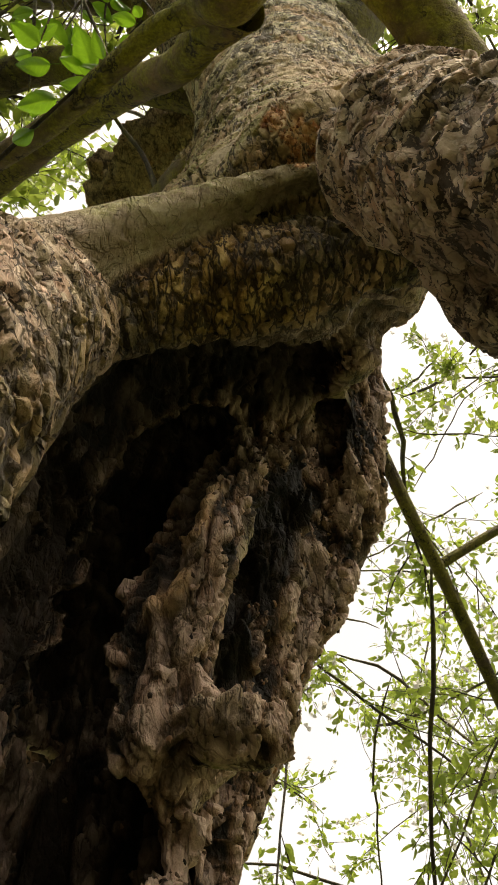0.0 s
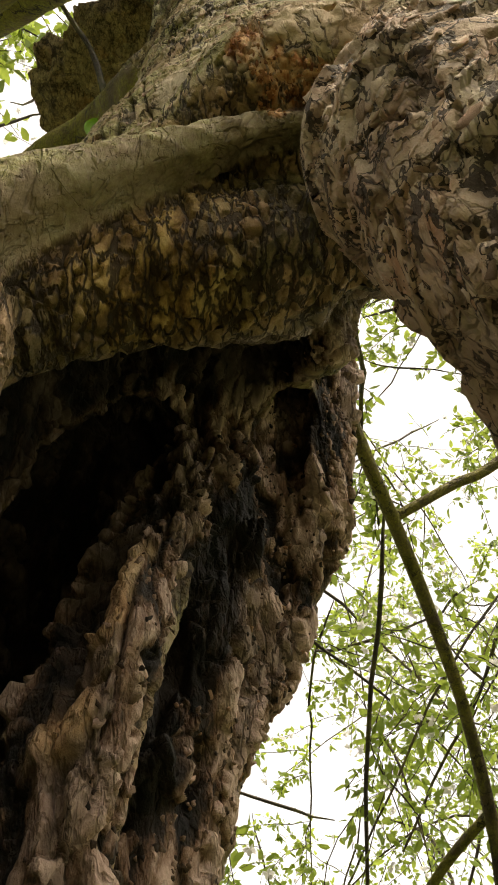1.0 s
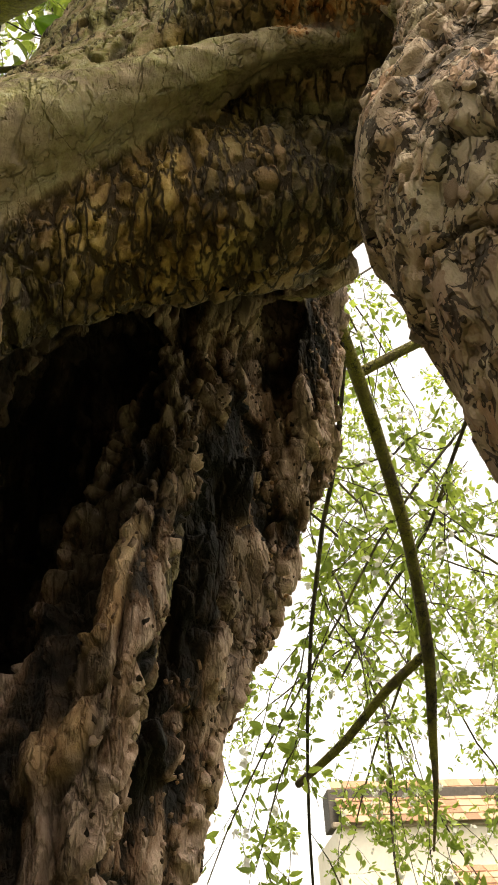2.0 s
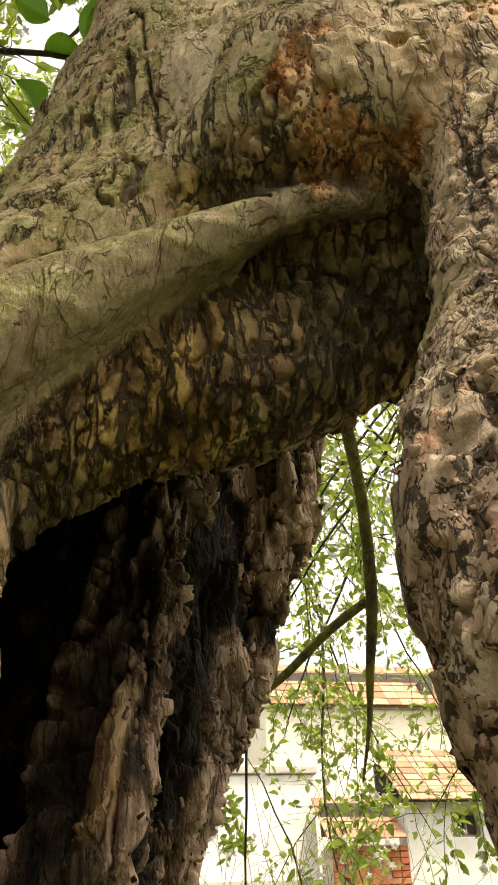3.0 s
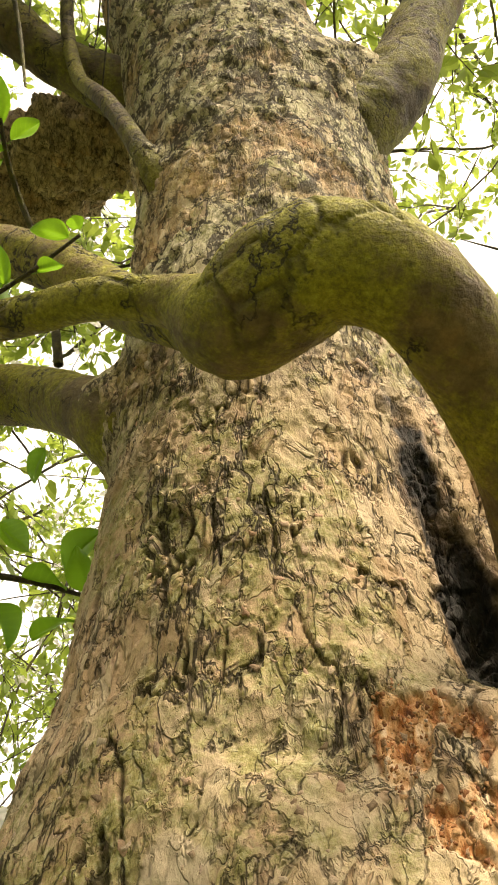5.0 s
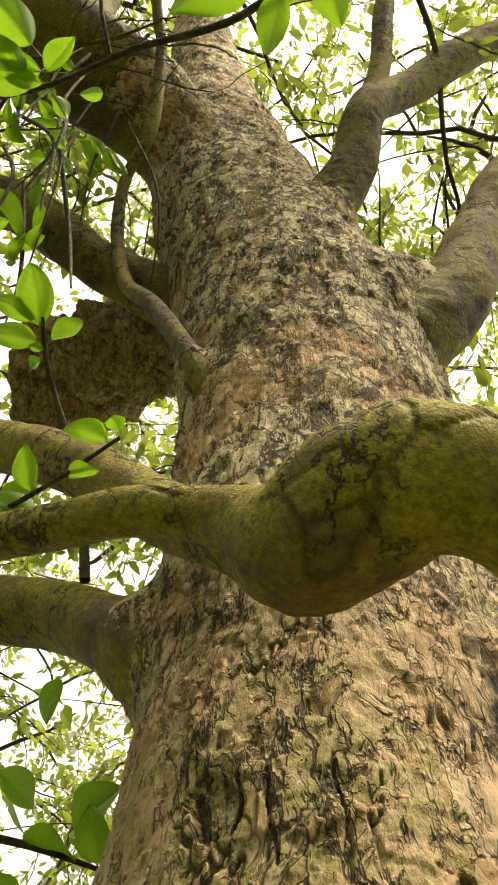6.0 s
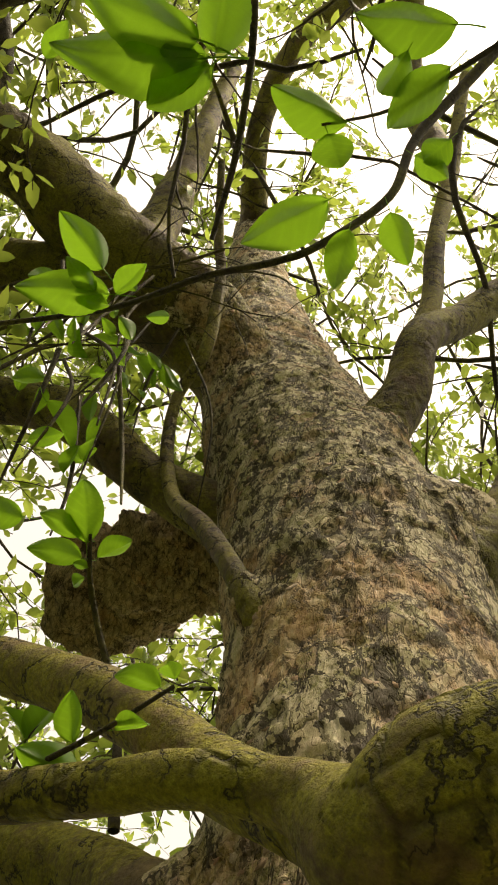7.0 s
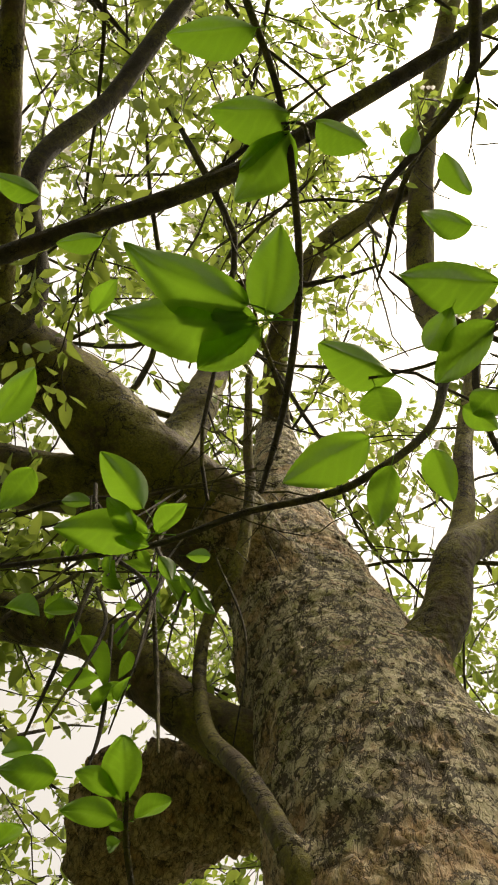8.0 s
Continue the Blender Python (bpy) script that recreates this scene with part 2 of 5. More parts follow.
def chip_material(name, stops):
    m, nt, bsdf, _ = material(name)
    info = nt.nodes.new("ShaderNodeObjectInfo")
    geo = nt.nodes.new("ShaderNodeNewGeometry")
    fr = nt.nodes.new("ShaderNodeMath")
    fr.operation = "FRACT"
    nt.links.new(plus(nt, times(nt, info.outputs["Random"], 3.7), geo.outputs["Random Per Island"]), fr.inputs[0])
    tone = ramp(nt, fr.outputs[0], stops)
    tone = mix(nt, 0.6, tone, ramp(nt, noise_of(nt, 150, 6, 0.7), [(0.32, (0.35, 0.30, 0.26)), (0.6, (1, 1, 1))]), "MULTIPLY")
    nt.links.new(tone, bsdf.inputs["Base Color"])
    bsdf.inputs["Roughness"].default_value = 0.8
    bsdf.inputs["Specular IOR Level"].default_value = 0.3
    relief(nt, bsdf, noise_of(nt, 300, 5, 0.7), 0.6, 0.003)
    return m


def limb_material(name, low, high, moss, moss_lo=0.5):
    """Smooth bark of a limb: streaked grey-brown, moss film, pores, short creases and scars."""
    m, nt, bsdf, _ = material(name)
    tone = ramp(nt, noise_of(nt, 34, 7, 0.72), [(0.28, low), (0.72, high)])
    tone = mix(nt, times(nt, step(nt, noise_of(nt, 14, 5, 0.65), 0.54, 0.66), 0.5), tone, (high[0] * 1.25, high[1] * 1.05, high[2] * 0.9))
    green = ramp(nt, noise_of(nt, 170, 6, 0.75), [(0.32, (0.12, 0.11, 0.008)), (0.5, (0.33, 0.31, 0.022)), (0.68, (0.56, 0.53, 0.06))])
    film = step(nt, plus(nt, noise_of(nt, 8, 4, 0.6), times(nt, noise_of(nt, 70, 6, 0.75), 0.45)), moss_lo + 0.16, moss_lo + 0.32)
    tone = mix(nt, times(nt, film, moss), tone, green)
    tone = mix(nt, 0.5, tone, mix(nt, step(nt, noise_of(nt, 320, 4, 0.7), 0.3, 0.6), (0.45, 0.42, 0.38), (1, 1, 1)), "MULTIPLY")
    pores = step(nt, noise_of(nt, 140, 3, 0.6), 0.66, 0.71)
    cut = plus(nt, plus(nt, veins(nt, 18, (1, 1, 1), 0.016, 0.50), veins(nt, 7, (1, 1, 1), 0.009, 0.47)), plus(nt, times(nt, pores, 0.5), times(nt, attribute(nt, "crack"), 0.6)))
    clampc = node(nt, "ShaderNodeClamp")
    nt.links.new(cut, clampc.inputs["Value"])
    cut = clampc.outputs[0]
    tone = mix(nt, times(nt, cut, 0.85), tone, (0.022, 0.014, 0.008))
    nt.links.new(tone, bsdf.inputs["Base Color"])
    bsdf.inputs["Roughness"].default_value = 0.72
    bsdf.inputs["Specular IOR Level"].default_value = 0.35
    relief(nt, bsdf, plus(nt, plus(nt, times(nt, noise_of(nt, 220, 5, 0.7), 0.7), times(nt, noise_of(nt, 48, 6, 0.7), 1.8)), times(nt, cut, -1.4)), 1.0, 0.005)
    return m


def leaf_material(name, dark, light, glow):
    """Thin young leaves that let light through."""
    m, nt, bsdf, out = material(name)
    info = nt.nodes.new("ShaderNodeObjectInfo")
    geo = nt.nodes.new("ShaderNodeNewGeometry")
    rnd = plus(nt, times(nt, info.outputs["Random"], 0.5), times(nt, geo.outputs["Random Per Island"], 0.5))
    tone = ramp(nt, rnd, [(0.1, dark), (0.9, light)])
    tone = mix(nt, 0.35, tone, ramp(nt, noise_of(nt, 60, 3), [(0.35, (0.6, 0.6, 0.5)), (0.7, (1, 1, 1))]), "MULTIPLY")
    tone = mix(nt, times(nt, attribute(nt, "rib"), 0.55), tone, light)
    nt.links.new(tone, bsdf.inputs["Base Color"])
    bsdf.inputs["Roughness"].default_value = 0.42
    tr = nt.nodes.new("ShaderNodeBsdfTranslucent")
    nt.links.new(mix(nt, 0.5, tone, glow), tr.inputs["Color"])
    ms = node(nt, "ShaderNodeMixShader")
    ms.inputs[0].default_value = 0.52
    nt.links.new(bsdf.outputs[0], ms.inputs[1])
    nt.links.new(tr.outputs[0], ms.inputs[2])
    nt.links.new(ms.outputs[0], out.inputs["Surface"])
    return m


def plain_material(name, low, high, scale=8.0, rough=0.85, bump=0.3):
    m, nt, bsdf, _ = material(name)
    tone = ramp(nt, noise_of(nt, scale, 6, 0.65), [(0.3, low), (0.7, high)])
    tone = mix(nt, 0.3, tone, ramp(nt, noise_of(nt, scale * 9, 4, 0.6), [(0.3, (0.7, 0.7, 0.7)), (0.7, (1, 1, 1))]), "MULTIPLY")
    nt.links.new(tone, bsdf.inputs["Base Color"])
    bsdf.inputs["Roughness"].default_value = rough
    relief(nt, bsdf, noise_of(nt, scale * 12, 4, 0.6), bump, 0.01)
    return m


BARK = bark_material()
CHIP = chip_material("bark_chip", [(0.0, (0.23, 0.145, 0.09)), (0.3, (0.43, 0.30, 0.20)), (0.6, (0.58, 0.44, 0.32)), (0.85, (0.48, 0.28, 0.18)), (1.0, (0.62, 0.52, 0.41))])
ROT_CHIP = chip_material("rotten_chip", [(0.0, (0.02, 0.014, 0.01)), (0.35, (0.09, 0.055, 0.035)), (0.65, (0.28, 0.18, 0.12)), (0.9, (0.50, 0.34, 0.26)), (1.0, (0.42, 0.22, 0.11))])
RED_CHIP = chip_material("raw_bark_chip", [(0.0, (0.20, 0.07, 0.03)), (0.4, (0.42, 0.18, 0.07)), (0.8, (0.58, 0.34, 0.17)), (1.0, (0.3, 0.2, 0.13))])
MOSSY = limb_material("mossy_bark", (0.075, 0.05, 0.018), (0.29, 0.205, 0.09), 0.8, 0.46)
GREY_BARK = limb_material("grey_bark", (0.045, 0.032, 0.018), (0.19, 0.135, 0.08), 0.5, 0.45)
TWIG = limb_material("twig_bark", (0.025, 0.019, 0.012), (0.085, 0.065, 0.042), 0.3, 0.55)
LEAF = leaf_material("young_leaf", (0.045, 0.14, 0.012), (0.13, 0.29, 0.028), (0.36, 0.66, 0.04))
FAR_LEAF = leaf_material("crown_leaf", (0.09, 0.16, 0.015), (0.30, 0.40, 0.09), (0.58, 0.70, 0.13))
PETAL = leaf_material("petal", (0.75, 0.70, 0.70), (0.85, 0.82, 0.80), (0.9, 0.88, 0.86))
GRASS = plain_material("grassy_ground", (0.03, 0.04, 0.012), (0.07, 0.085, 0.025), 3.0)


# ---- shape helpers ----
def mesh_of(name, verts, faces, mat, smooth=True, attrs=None):
    me = bpy.data.meshes.new(name)
    v = np.asarray(verts, dtype=np.float32).reshape(-1, 3)
    f = np.asarray(faces, dtype=np.int32)
    k = f.shape[1]
    me.vertices.add(len(v))
    me.vertices.foreach_set("co", v.ravel())
    me.loops.add(f.size)
    me.loops.foreach_set("vertex_index", f.ravel())
    me.polygons.add(len(f))
    me.polygons.foreach_set("loop_start", np.arange(0, f.size, k, dtype=np.int32))
    me.polygons.foreach_set("loop_total", np.full(len(f), k, dtype=np.int32))
    me.polygons.foreach_set("use_smooth", np.full(len(f), smooth, dtype=bool))
    for key, a in (attrs or {}).items():
        at = me.attributes.new(key, "FLOAT", "POINT")
        at.data.foreach_set("value", np.asarray(a, dtype=np.float32))
    me.update(calc_edges=True)
    me.validate()
    me.materials.append(mat)
    return me


def child(name, me, parent, label=""):
    ob = new(name, me)
    ob.parent = parent
    return tagged(ob, label)


def thing(name, label, category, group="", kind="", at=(0, 0, 0)):
    ob = new(name)
    ob.location = at
    return tagged(ob, label, category, group, kind)


LATTICE = np.random.default_rng(77).random(1 << 18).astype(np.float32)


def hash3(i, j, k, seed):
    return LATTICE[(((i & 63) << 12) + ((j & 63) << 6) + (k & 63) + (seed * 48611)) & 0x3FFFF]


def value_noise(p, scale, seed=1):
    q = (p * scale).astype(np.float32)
    c = np.floor(q).astype(np.int32)
    f = (q - c).astype(np.float32)
    f = f * f * (3 - 2 * f)
    out = 0
    for dx in (0, 1):
        for dy in (0, 1):
            for dz in (0, 1):
                w = (f[:, 0] if dx else 1 - f[:, 0]) * (f[:, 1] if dy else 1 - f[:, 1]) * (f[:, 2] if dz else 1 - f[:, 2])
                out = out + w * hash3(c[:, 0] + dx, c[:, 1] + dy, c[:, 2] + dz, seed)
    return out


def fractal(p, scale, seed=1, octaves=3):
    return sum(value_noise(p, scale * 2 ** o, seed + o) * 0.5 ** o for o in range(octaves)) / sum(0.5 ** o for o in range(octaves))


def cells(p, scale, seed=1):
    """Nearest and second cell distance, the nearest cell's random number and offset."""
    q = (p * scale).astype(np.float32)
    c = np.floor(q).astype(np.int32)
    n = len(p)
    d1, d2 = np.full(n, 9.0, np.float32), np.full(n, 9.0, np.float32)
    rid, off = np.zeros(n, np.float32), np.zeros((n, 3), np.float32)
    for dx in (-1, 0, 1):
        for dy in (-1, 0, 1):
            for dz in (-1, 0, 1):
                i, j, k = c[:, 0] + dx, c[:, 1] + dy, c[:, 2] + dz
                s = np.stack([i + hash3(i, j, k, seed), j + hash3(i, j, k, seed + 7), k + hash3(i, j, k, seed + 13)], 1)
                v = q - s
                d = np.sqrt((v * v).sum(1))
                near = d < d1
                d2 = np.where(near, d1, np.minimum(d2, d))
                d1 = np.where(near, d, d1)
                rid = np.where(near, hash3(i, j, k, seed + 29), rid)
                off[near] = v[near]
    return d1, d2, rid, off


def smoothstep(x, lo, hi):
    u = np.clip((x - lo) / (hi - lo), 0, 1)
    return u * u * (3 - 2 * u)


def spline(points, n):
    """Smooth run through control points (Catmull-Rom), any number of columns."""
    p = np.array(points, dtype=float)
    p = np.vstack([2 * p[0] - p[1], p, 2 * p[-1] - p[-2]])
    out = []
    segs = len(p) - 3
    for u in np.linspace(0, segs - 1e-6, n):
        i = int(u)
        f = u - i
        a, b, c, d = p[i:i + 4]
        out.append(0.5 * (2 * b + (c - a) * f + (2 * a - 5 * b + 4 * c - d) * f * f + (3 * b - a - 3 * c + d) * f ** 3))
    return np.array(out)


def tube(points, sides=12, cap=True):
    """Vertices and quads of a round run; points are rows of x, y, z, radius."""
    p = np.asarray(points, dtype=float)
    n = len(p)
    d = np.gradient(p[:, :3], axis=0)
    d /= np.linalg.norm(d, axis=1)[:, None] + 1e-9
    ref = np.array([0.31, 0.87, 0.38])
    verts = []
    ang = np.linspace(0, 2 * np.pi, sides, endpoint=False)
    for i in range(n):
        a = ref - (ref @ d[i]) * d[i]
        a /= np.linalg.norm(a) + 1e-9
        b = np.cross(d[i], a)
        ref = a
        verts.append(p[i, :3] + p[i, 3] * (np.cos(ang)[:, None] * a + np.sin(ang)[:, None] * b))
    v = np.vstack(verts)
    i = np.arange(n - 1)[:, None] * sides
    j = np.arange(sides)[None, :]
    jn = (j + 1) % sides
    f = np.stack([i + j, i + jn, i + sides + jn, i + sides + j], -1).reshape(-1, 4)
    if cap:
        v = np.vstack([v, p[0, :3], p[-1, :3]])
        e = np.arange(0, sides, 1)
        ends = [[(k + 1) % sides, k, n * sides, n * sides] for k in e]
        last = (n - 1) * sides
        ends += [[last + k, last + (k + 1) % sides, n * sides + 1, n * sides + 1] for k in e]
        return v, f, ends
    return v, f, []


def limb(name, points, parent, mat, label="", steps=60, sides=28, rough=0.12, grain=60.0, seed=3, extra=None):
    """One limb: a bent, tapering run with lumps, furrows and scars."""
    run = spline(points, steps)
    v, f, _ = tube(run, sides, False)
    axis = np.repeat(run, sides, axis=0)
    out = v - axis[:, :3]
    r = np.linalg.norm(out, axis=1)[:, None]
    lump = fractal(v, 9.0, seed, 3) - 0.5
    fold = fractal(v * np.array([1, 1, 0.5]), grain, seed + 5, 3) - 0.5
    d1, d2, rid, _ = cells(v + 0.01 * fold[:, None], 26.0, seed)
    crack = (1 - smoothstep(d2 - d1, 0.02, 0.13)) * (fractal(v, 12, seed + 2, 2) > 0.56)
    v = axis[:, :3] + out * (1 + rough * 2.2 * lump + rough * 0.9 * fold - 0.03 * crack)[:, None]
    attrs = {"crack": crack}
    for key, value in (extra or {}).items():
        attrs[key] = np.full(len(v), value)
    me = mesh_of(name, v, f, mat, True, attrs)
    return child(name, me, parent, label)


# ---- ground ----
def ground():
    n = 90
    u = np.linspace(-1, 1, n)
    xs = np.sign(u) * np.abs(u) ** 3 * 400
    gx, gy = np.meshgrid(xs, xs, indexing="ij")
    p = np.stack([gx.ravel(), gy.ravel(), np.zeros(n * n)], 1)
    p[:, 2] = (fractal(p, 0.6, 5, 3) - 0.5) * 0.12 - 0.03
    i = np.arange(n - 1)[:, None] * n + np.arange(n - 1)[None, :]
    f = np.stack([i, i + n, i + n + 1, i + 1], -1).reshape(-1, 4)
    tagged(new("ground", mesh_of("ground", p, f, GRASS)), "short green grass and bare soil under the tree", "ground", kind="structure")


ground()

# ---- the old tree: trunk ----
tree = thing("apple_tree", "old gnarled apple tree with hollow trunk, in young leaf and blossom", "tree")

# Members of the trunk as runs of balls: x, y, z, radius.
STEM = [(0.075, 0.455, 1.39, 0.125), (0.10, 0.485, 1.56, 0.158), (0.12, 0.50, 1.76, 0.152), (0.125, 0.515, 2.0, 0.152),
        (0.135, 0.54, 2.3, 0.165), (0.115, 0.57, 2.6, 0.17), (0.06, 0.61, 3.0, 0.165), (0.0, 0.62, 3.4, 0.14),
        (-0.06, 0.62, 3.8, 0.115), (-0.12, 0.60, 4.3, 0.085), (-0.17, 0.58, 4.8, 0.06)]
STEM_RIGHT = [(0.245, 0.35, 1.36, 0.07), (0.268, 0.385, 1.50, 0.066), (0.270, 0.40, 1.62, 0.062), (0.262, 0.42, 1.76, 0.06), (0.262, 0.48, 1.95, 0.065), (0.255, 0.52, 2.25, 0.07), (0.23, 0.53, 2.5, 0.08)]
SHOULDER_LEFT = [(0.035, 0.46, 1.43, 0.115), (-0.045, 0.425, 1.27, 0.088), (-0.14, 0.39, 1.17, 0.075), (-0.22, 0.36, 1.10, 0.08)]
LEG_LEFT = [(-0.15, 0.38, 1.16, 0.075), (-0.130, 0.29, 1.01, 0.060), (-0.116, 0.215, 0.86, 0.057), (-0.112, 0.165, 0.70, 0.057),
            (-0.125, 0.13, 0.58, 0.066), (-0.165, 0.12, 0.42, 0.085), (-0.20, 0.12, 0.1, 0.12), (-0.24, 0.08, -0.1, 0.12)]
LEG_RIGHT = [(0.20, 0.33, 1.44, 0.075), (0.172, 0.272, 1.27, 0.052), (0.147, 0.246, 1.15, 0.045), (0.114, 0.205, 1.035, 0.055),
             (0.119, 0.172, 0.92, 0.050), (0.152, 0.142, 0.79, 0.052), (0.235, 0.105, 0.48, 0.075), (0.28, 0.06, 0.1, 0.11), (0.32, 0.03, -0.1, 0.12)]
WALL_BACK = [(0.12, 0.66, 1.55, 0.08), (0.105, 0.665, 1.36, 0.070), (0.045, 0.632, 1.17, 0.074), (-0.01, 0.588, 1.03, 0.073),
             (-0.045, 0.58, 0.92, 0.072), (-0.085, 0.56, 0.80, 0.075), (-0.12, 0.56, 0.55, 0.11), (-0.12, 0.58, 0.1, 0.17), (-0.12, 0.6, -0.1, 0.2)]
WALL_MID = [(0.022, 0.600, 1.30, 0.036), (0.002, 0.525, 1.15, 0.036), (-0.024, 0.470, 1.03, 0.038), (-0.040, 0.452, 0.96, 0.040), (-0.075, 0.465, 0.83, 0.05), (-0.11, 0.47, 0.6, 0.09)]
WALL_RIB = [(0.08, 0.60, 1.34, 0.018), (0.055, 0.572, 1.18, 0.02), (0.03, 0.545, 1.06, 0.022), (-0.01, 0.515, 0.95, 0.02)]
CHANNEL = [(0.115, 0.60, 1.40, 0.016), (0.097, 0.59, 1.28, 0.024), (0.092, 0.575, 1.18, 0.025), (0.086, 0.562, 1.10, 0.019), (0.072, 0.55, 1.03, 0.010)]
CLEFT = [(0.192, 0.346, 1.82, 0.006), (0.205, 0.358, 1.71, 0.012), (0.213, 0.358, 1.66, 0.015), (0.222, 0.352, 1.60, 0.017), (0.222, 0.338, 1.55, 0.016), (0.214, 0.310, 1.51, 0.009)]
FILL = [(0.195, 0.375, 1.38, 0.055), (0.200, 0.395, 1.52, 0.056), (0.198, 0.405, 1.66, 0.054), (0.192, 0.41, 1.80, 0.050)]
FLARE = [(0.085, 0.345, 1.385, 0.064), (0.15, 0.335, 1.42, 0.066), (0.14, 0.36, 1.48, 0.066), (0.13, 0.385, 1.54, 0.06)]
LOFT = [(0.04, 0.48, 1.25, 0.04), (0.10, 0.465, 1.265, 0.042), (0.15, 0.455, 1.285, 0.036)]
SHELF = [(-0.075, 0.420, 0.826, 0.015), (-0.03, 0.420, 0.816, 0.020), (0.008, 0.428, 0.812, 0.018)]
CAVITY = [(-0.09, 0.42, 0.772, 0.026), (-0.03, 0.436, 0.776, 0.026), (0.03, 0.450, 0.778, 0.019)]
PLUG = [(-0.08, 0.70, 1.36, 0.08), (-0.03, 0.70, 1.22, 0.085), (-0.1, 0.69, 1.0, 0.08)]
DEEP = [(-0.10, 0.475, 0.66, 0.060), (-0.10, 0.505, 0.86, 0.056), (-0.092, 0.53, 1.02, 0.050), (-0.070, 0.55, 1.16, 0.048), (-0.03, 0.565, 1.26, 0.036)]
BULGE = [(0.130, 0.219, 0.894, 0.034), (0.132, 0.222, 0.872, 0.028)]
WALL_LEFT = [(-0.10, 0.52, 1.28, 0.08), (-0.16, 0.47, 1.05, 0.09), (-0.18, 0.42, 0.8, 0.095), (-0.20, 0.38, 0.4, 0.12), (-0.22, 0.4, 0.0, 0.16)]
WALL_GAP = [(-0.10, 0.58, 1.34, 0.10), (-0.12, 0.56, 1.2, 0.095), (-0.13, 0.55, 1.0, 0.08)]
WALL_TOP = [(-0.06, 0.60, 1.36, 0.10), (0.05, 0.635, 1.36, 0.09)]
GROOVE = [(0.10, 0.289, 1.280, 0.006), (0.05, 0.294, 1.273, 0.008), (0.02, 0.299, 1.262, 0.009), (-0.02, 0.302, 1.242, 0.009), (-0.064, 0.305, 1.219, 0.009), (-0.10, 0.306, 1.197, 0.009), (-0.15, 0.300, 1.165, 0.008)]
KNOB = [(-0.10, 0.52, 0.86, 0.05), (-0.03, 0.475, 0.845, 0.030)]
SOFFIT = [(-0.10, 0.372, 1.105, 0.040), (-0.06, 0.362, 1.142, 0.040), (-0.02, 0.358, 1.166, 0.037), (0.05, 0.352, 1.180, 0.036), (0.10, 0.364, 1.208, 0.031), (0.16, 0.346, 1.240, 0.028)]
SOFFIT_TOP = [(-0.10, 0.390, 1.15, 0.060), (-0.04, 0.386, 1.19, 0.056), (0.03, 0.380, 1.212, 0.056), (0.10, 0.376, 1.236, 0.046), (0.165, 0.352, 1.258, 0.040)]
VAULT_CUT = [(-0.05, 0.440, 1.135, 0.040), (0.03, 0.432, 1.145, 0.044), (0.09, 0.440, 1.165, 0.036)]
BROW = [(-0.10, 0.362, 1.205, 0.036), (-0.05, 0.362, 1.248, 0.042), (0.0, 0.366, 1.282, 0.046), (0.035, 0.350, 1.302, 0.052), (0.075, 0.325, 1.322, 0.060), (0.13, 0.310, 1.34, 0.063), (0.19, 0.305, 1.37, 0.06)]
WALL_SIDE = [(-0.17, 0.50, 1.27, 0.08), (-0.20, 0.46, 1.05, 0.08), (-0.20, 0.47, 0.85, 0.09), (-0.21, 0.48, 0.6, 0.11)]
LIP = [(0.095, 0.300, 1.268, 0.009), (0.050, 0.300, 1.256, 0.013), (0.02, 0.304, 1.238, 0.017), (-0.02, 0.307, 1.213, 0.021),
       (-0.064, 0.311, 1.183, 0.028), (-0.10, 0.314, 1.155, 0.034), (-0.15, 0.312, 1.11, 0.045)]
LIMB_SEAT_RIGHT = [(0.16, 0.50, 2.50, 0.12), (0.24, 0.47, 2.54, 0.08)]
LIMB_SEAT_LEFT = [(0.02, 0.62, 3.05, 0.13), (-0.08, 0.57, 3.24, 0.095), (-0.20, 0.495, 3.335, 0.089)]
SEAT_FORK = [(0.10, 0.53, 2.68, 0.07), (0.15, 0.463, 2.84, 0.053)]
SEAT_LOW = [(0.06, 0.52, 1.85, 0.06), (-0.03, 0.548, 1.915, 0.045)]
SEAT_VINE = [(0.02, 0.50, 2.23, 0.035), (-0.035, 0.473, 2.30, 0.018)]
ARCHWAY = [(0.118, 0.385, 1.15, 0.024), (0.135, 0.43, 1.235, 0.030), (0.165, 0.48, 1.31, 0.030), (0.205, 0.57, 1.43, 0.030), (0.24, 0.66, 1.58, 0.03)]
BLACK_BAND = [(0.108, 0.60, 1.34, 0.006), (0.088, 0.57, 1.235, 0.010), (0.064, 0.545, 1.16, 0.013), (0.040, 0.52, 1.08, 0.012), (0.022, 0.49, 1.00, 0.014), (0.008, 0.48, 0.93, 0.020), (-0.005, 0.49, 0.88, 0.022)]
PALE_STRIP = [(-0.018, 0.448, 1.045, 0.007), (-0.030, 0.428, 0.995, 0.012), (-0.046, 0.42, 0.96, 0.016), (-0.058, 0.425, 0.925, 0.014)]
# lit patches of the hollow's back wall and ledge, painted paler
LIT_SPOTS = [((0.067, 0.56, 1.345), 0.022), ((0.083, 0.58, 1.275), 0.022), ((0.056, 0.54, 1.10), 0.014), ((0.088, 0.57, 1.10), 0.020), ((0.115, 0.55, 1.32), 0.014), ((-0.01, 0.41, 0.825), 0.03), ((-0.03, 0.46, 0.755), 0.02)]
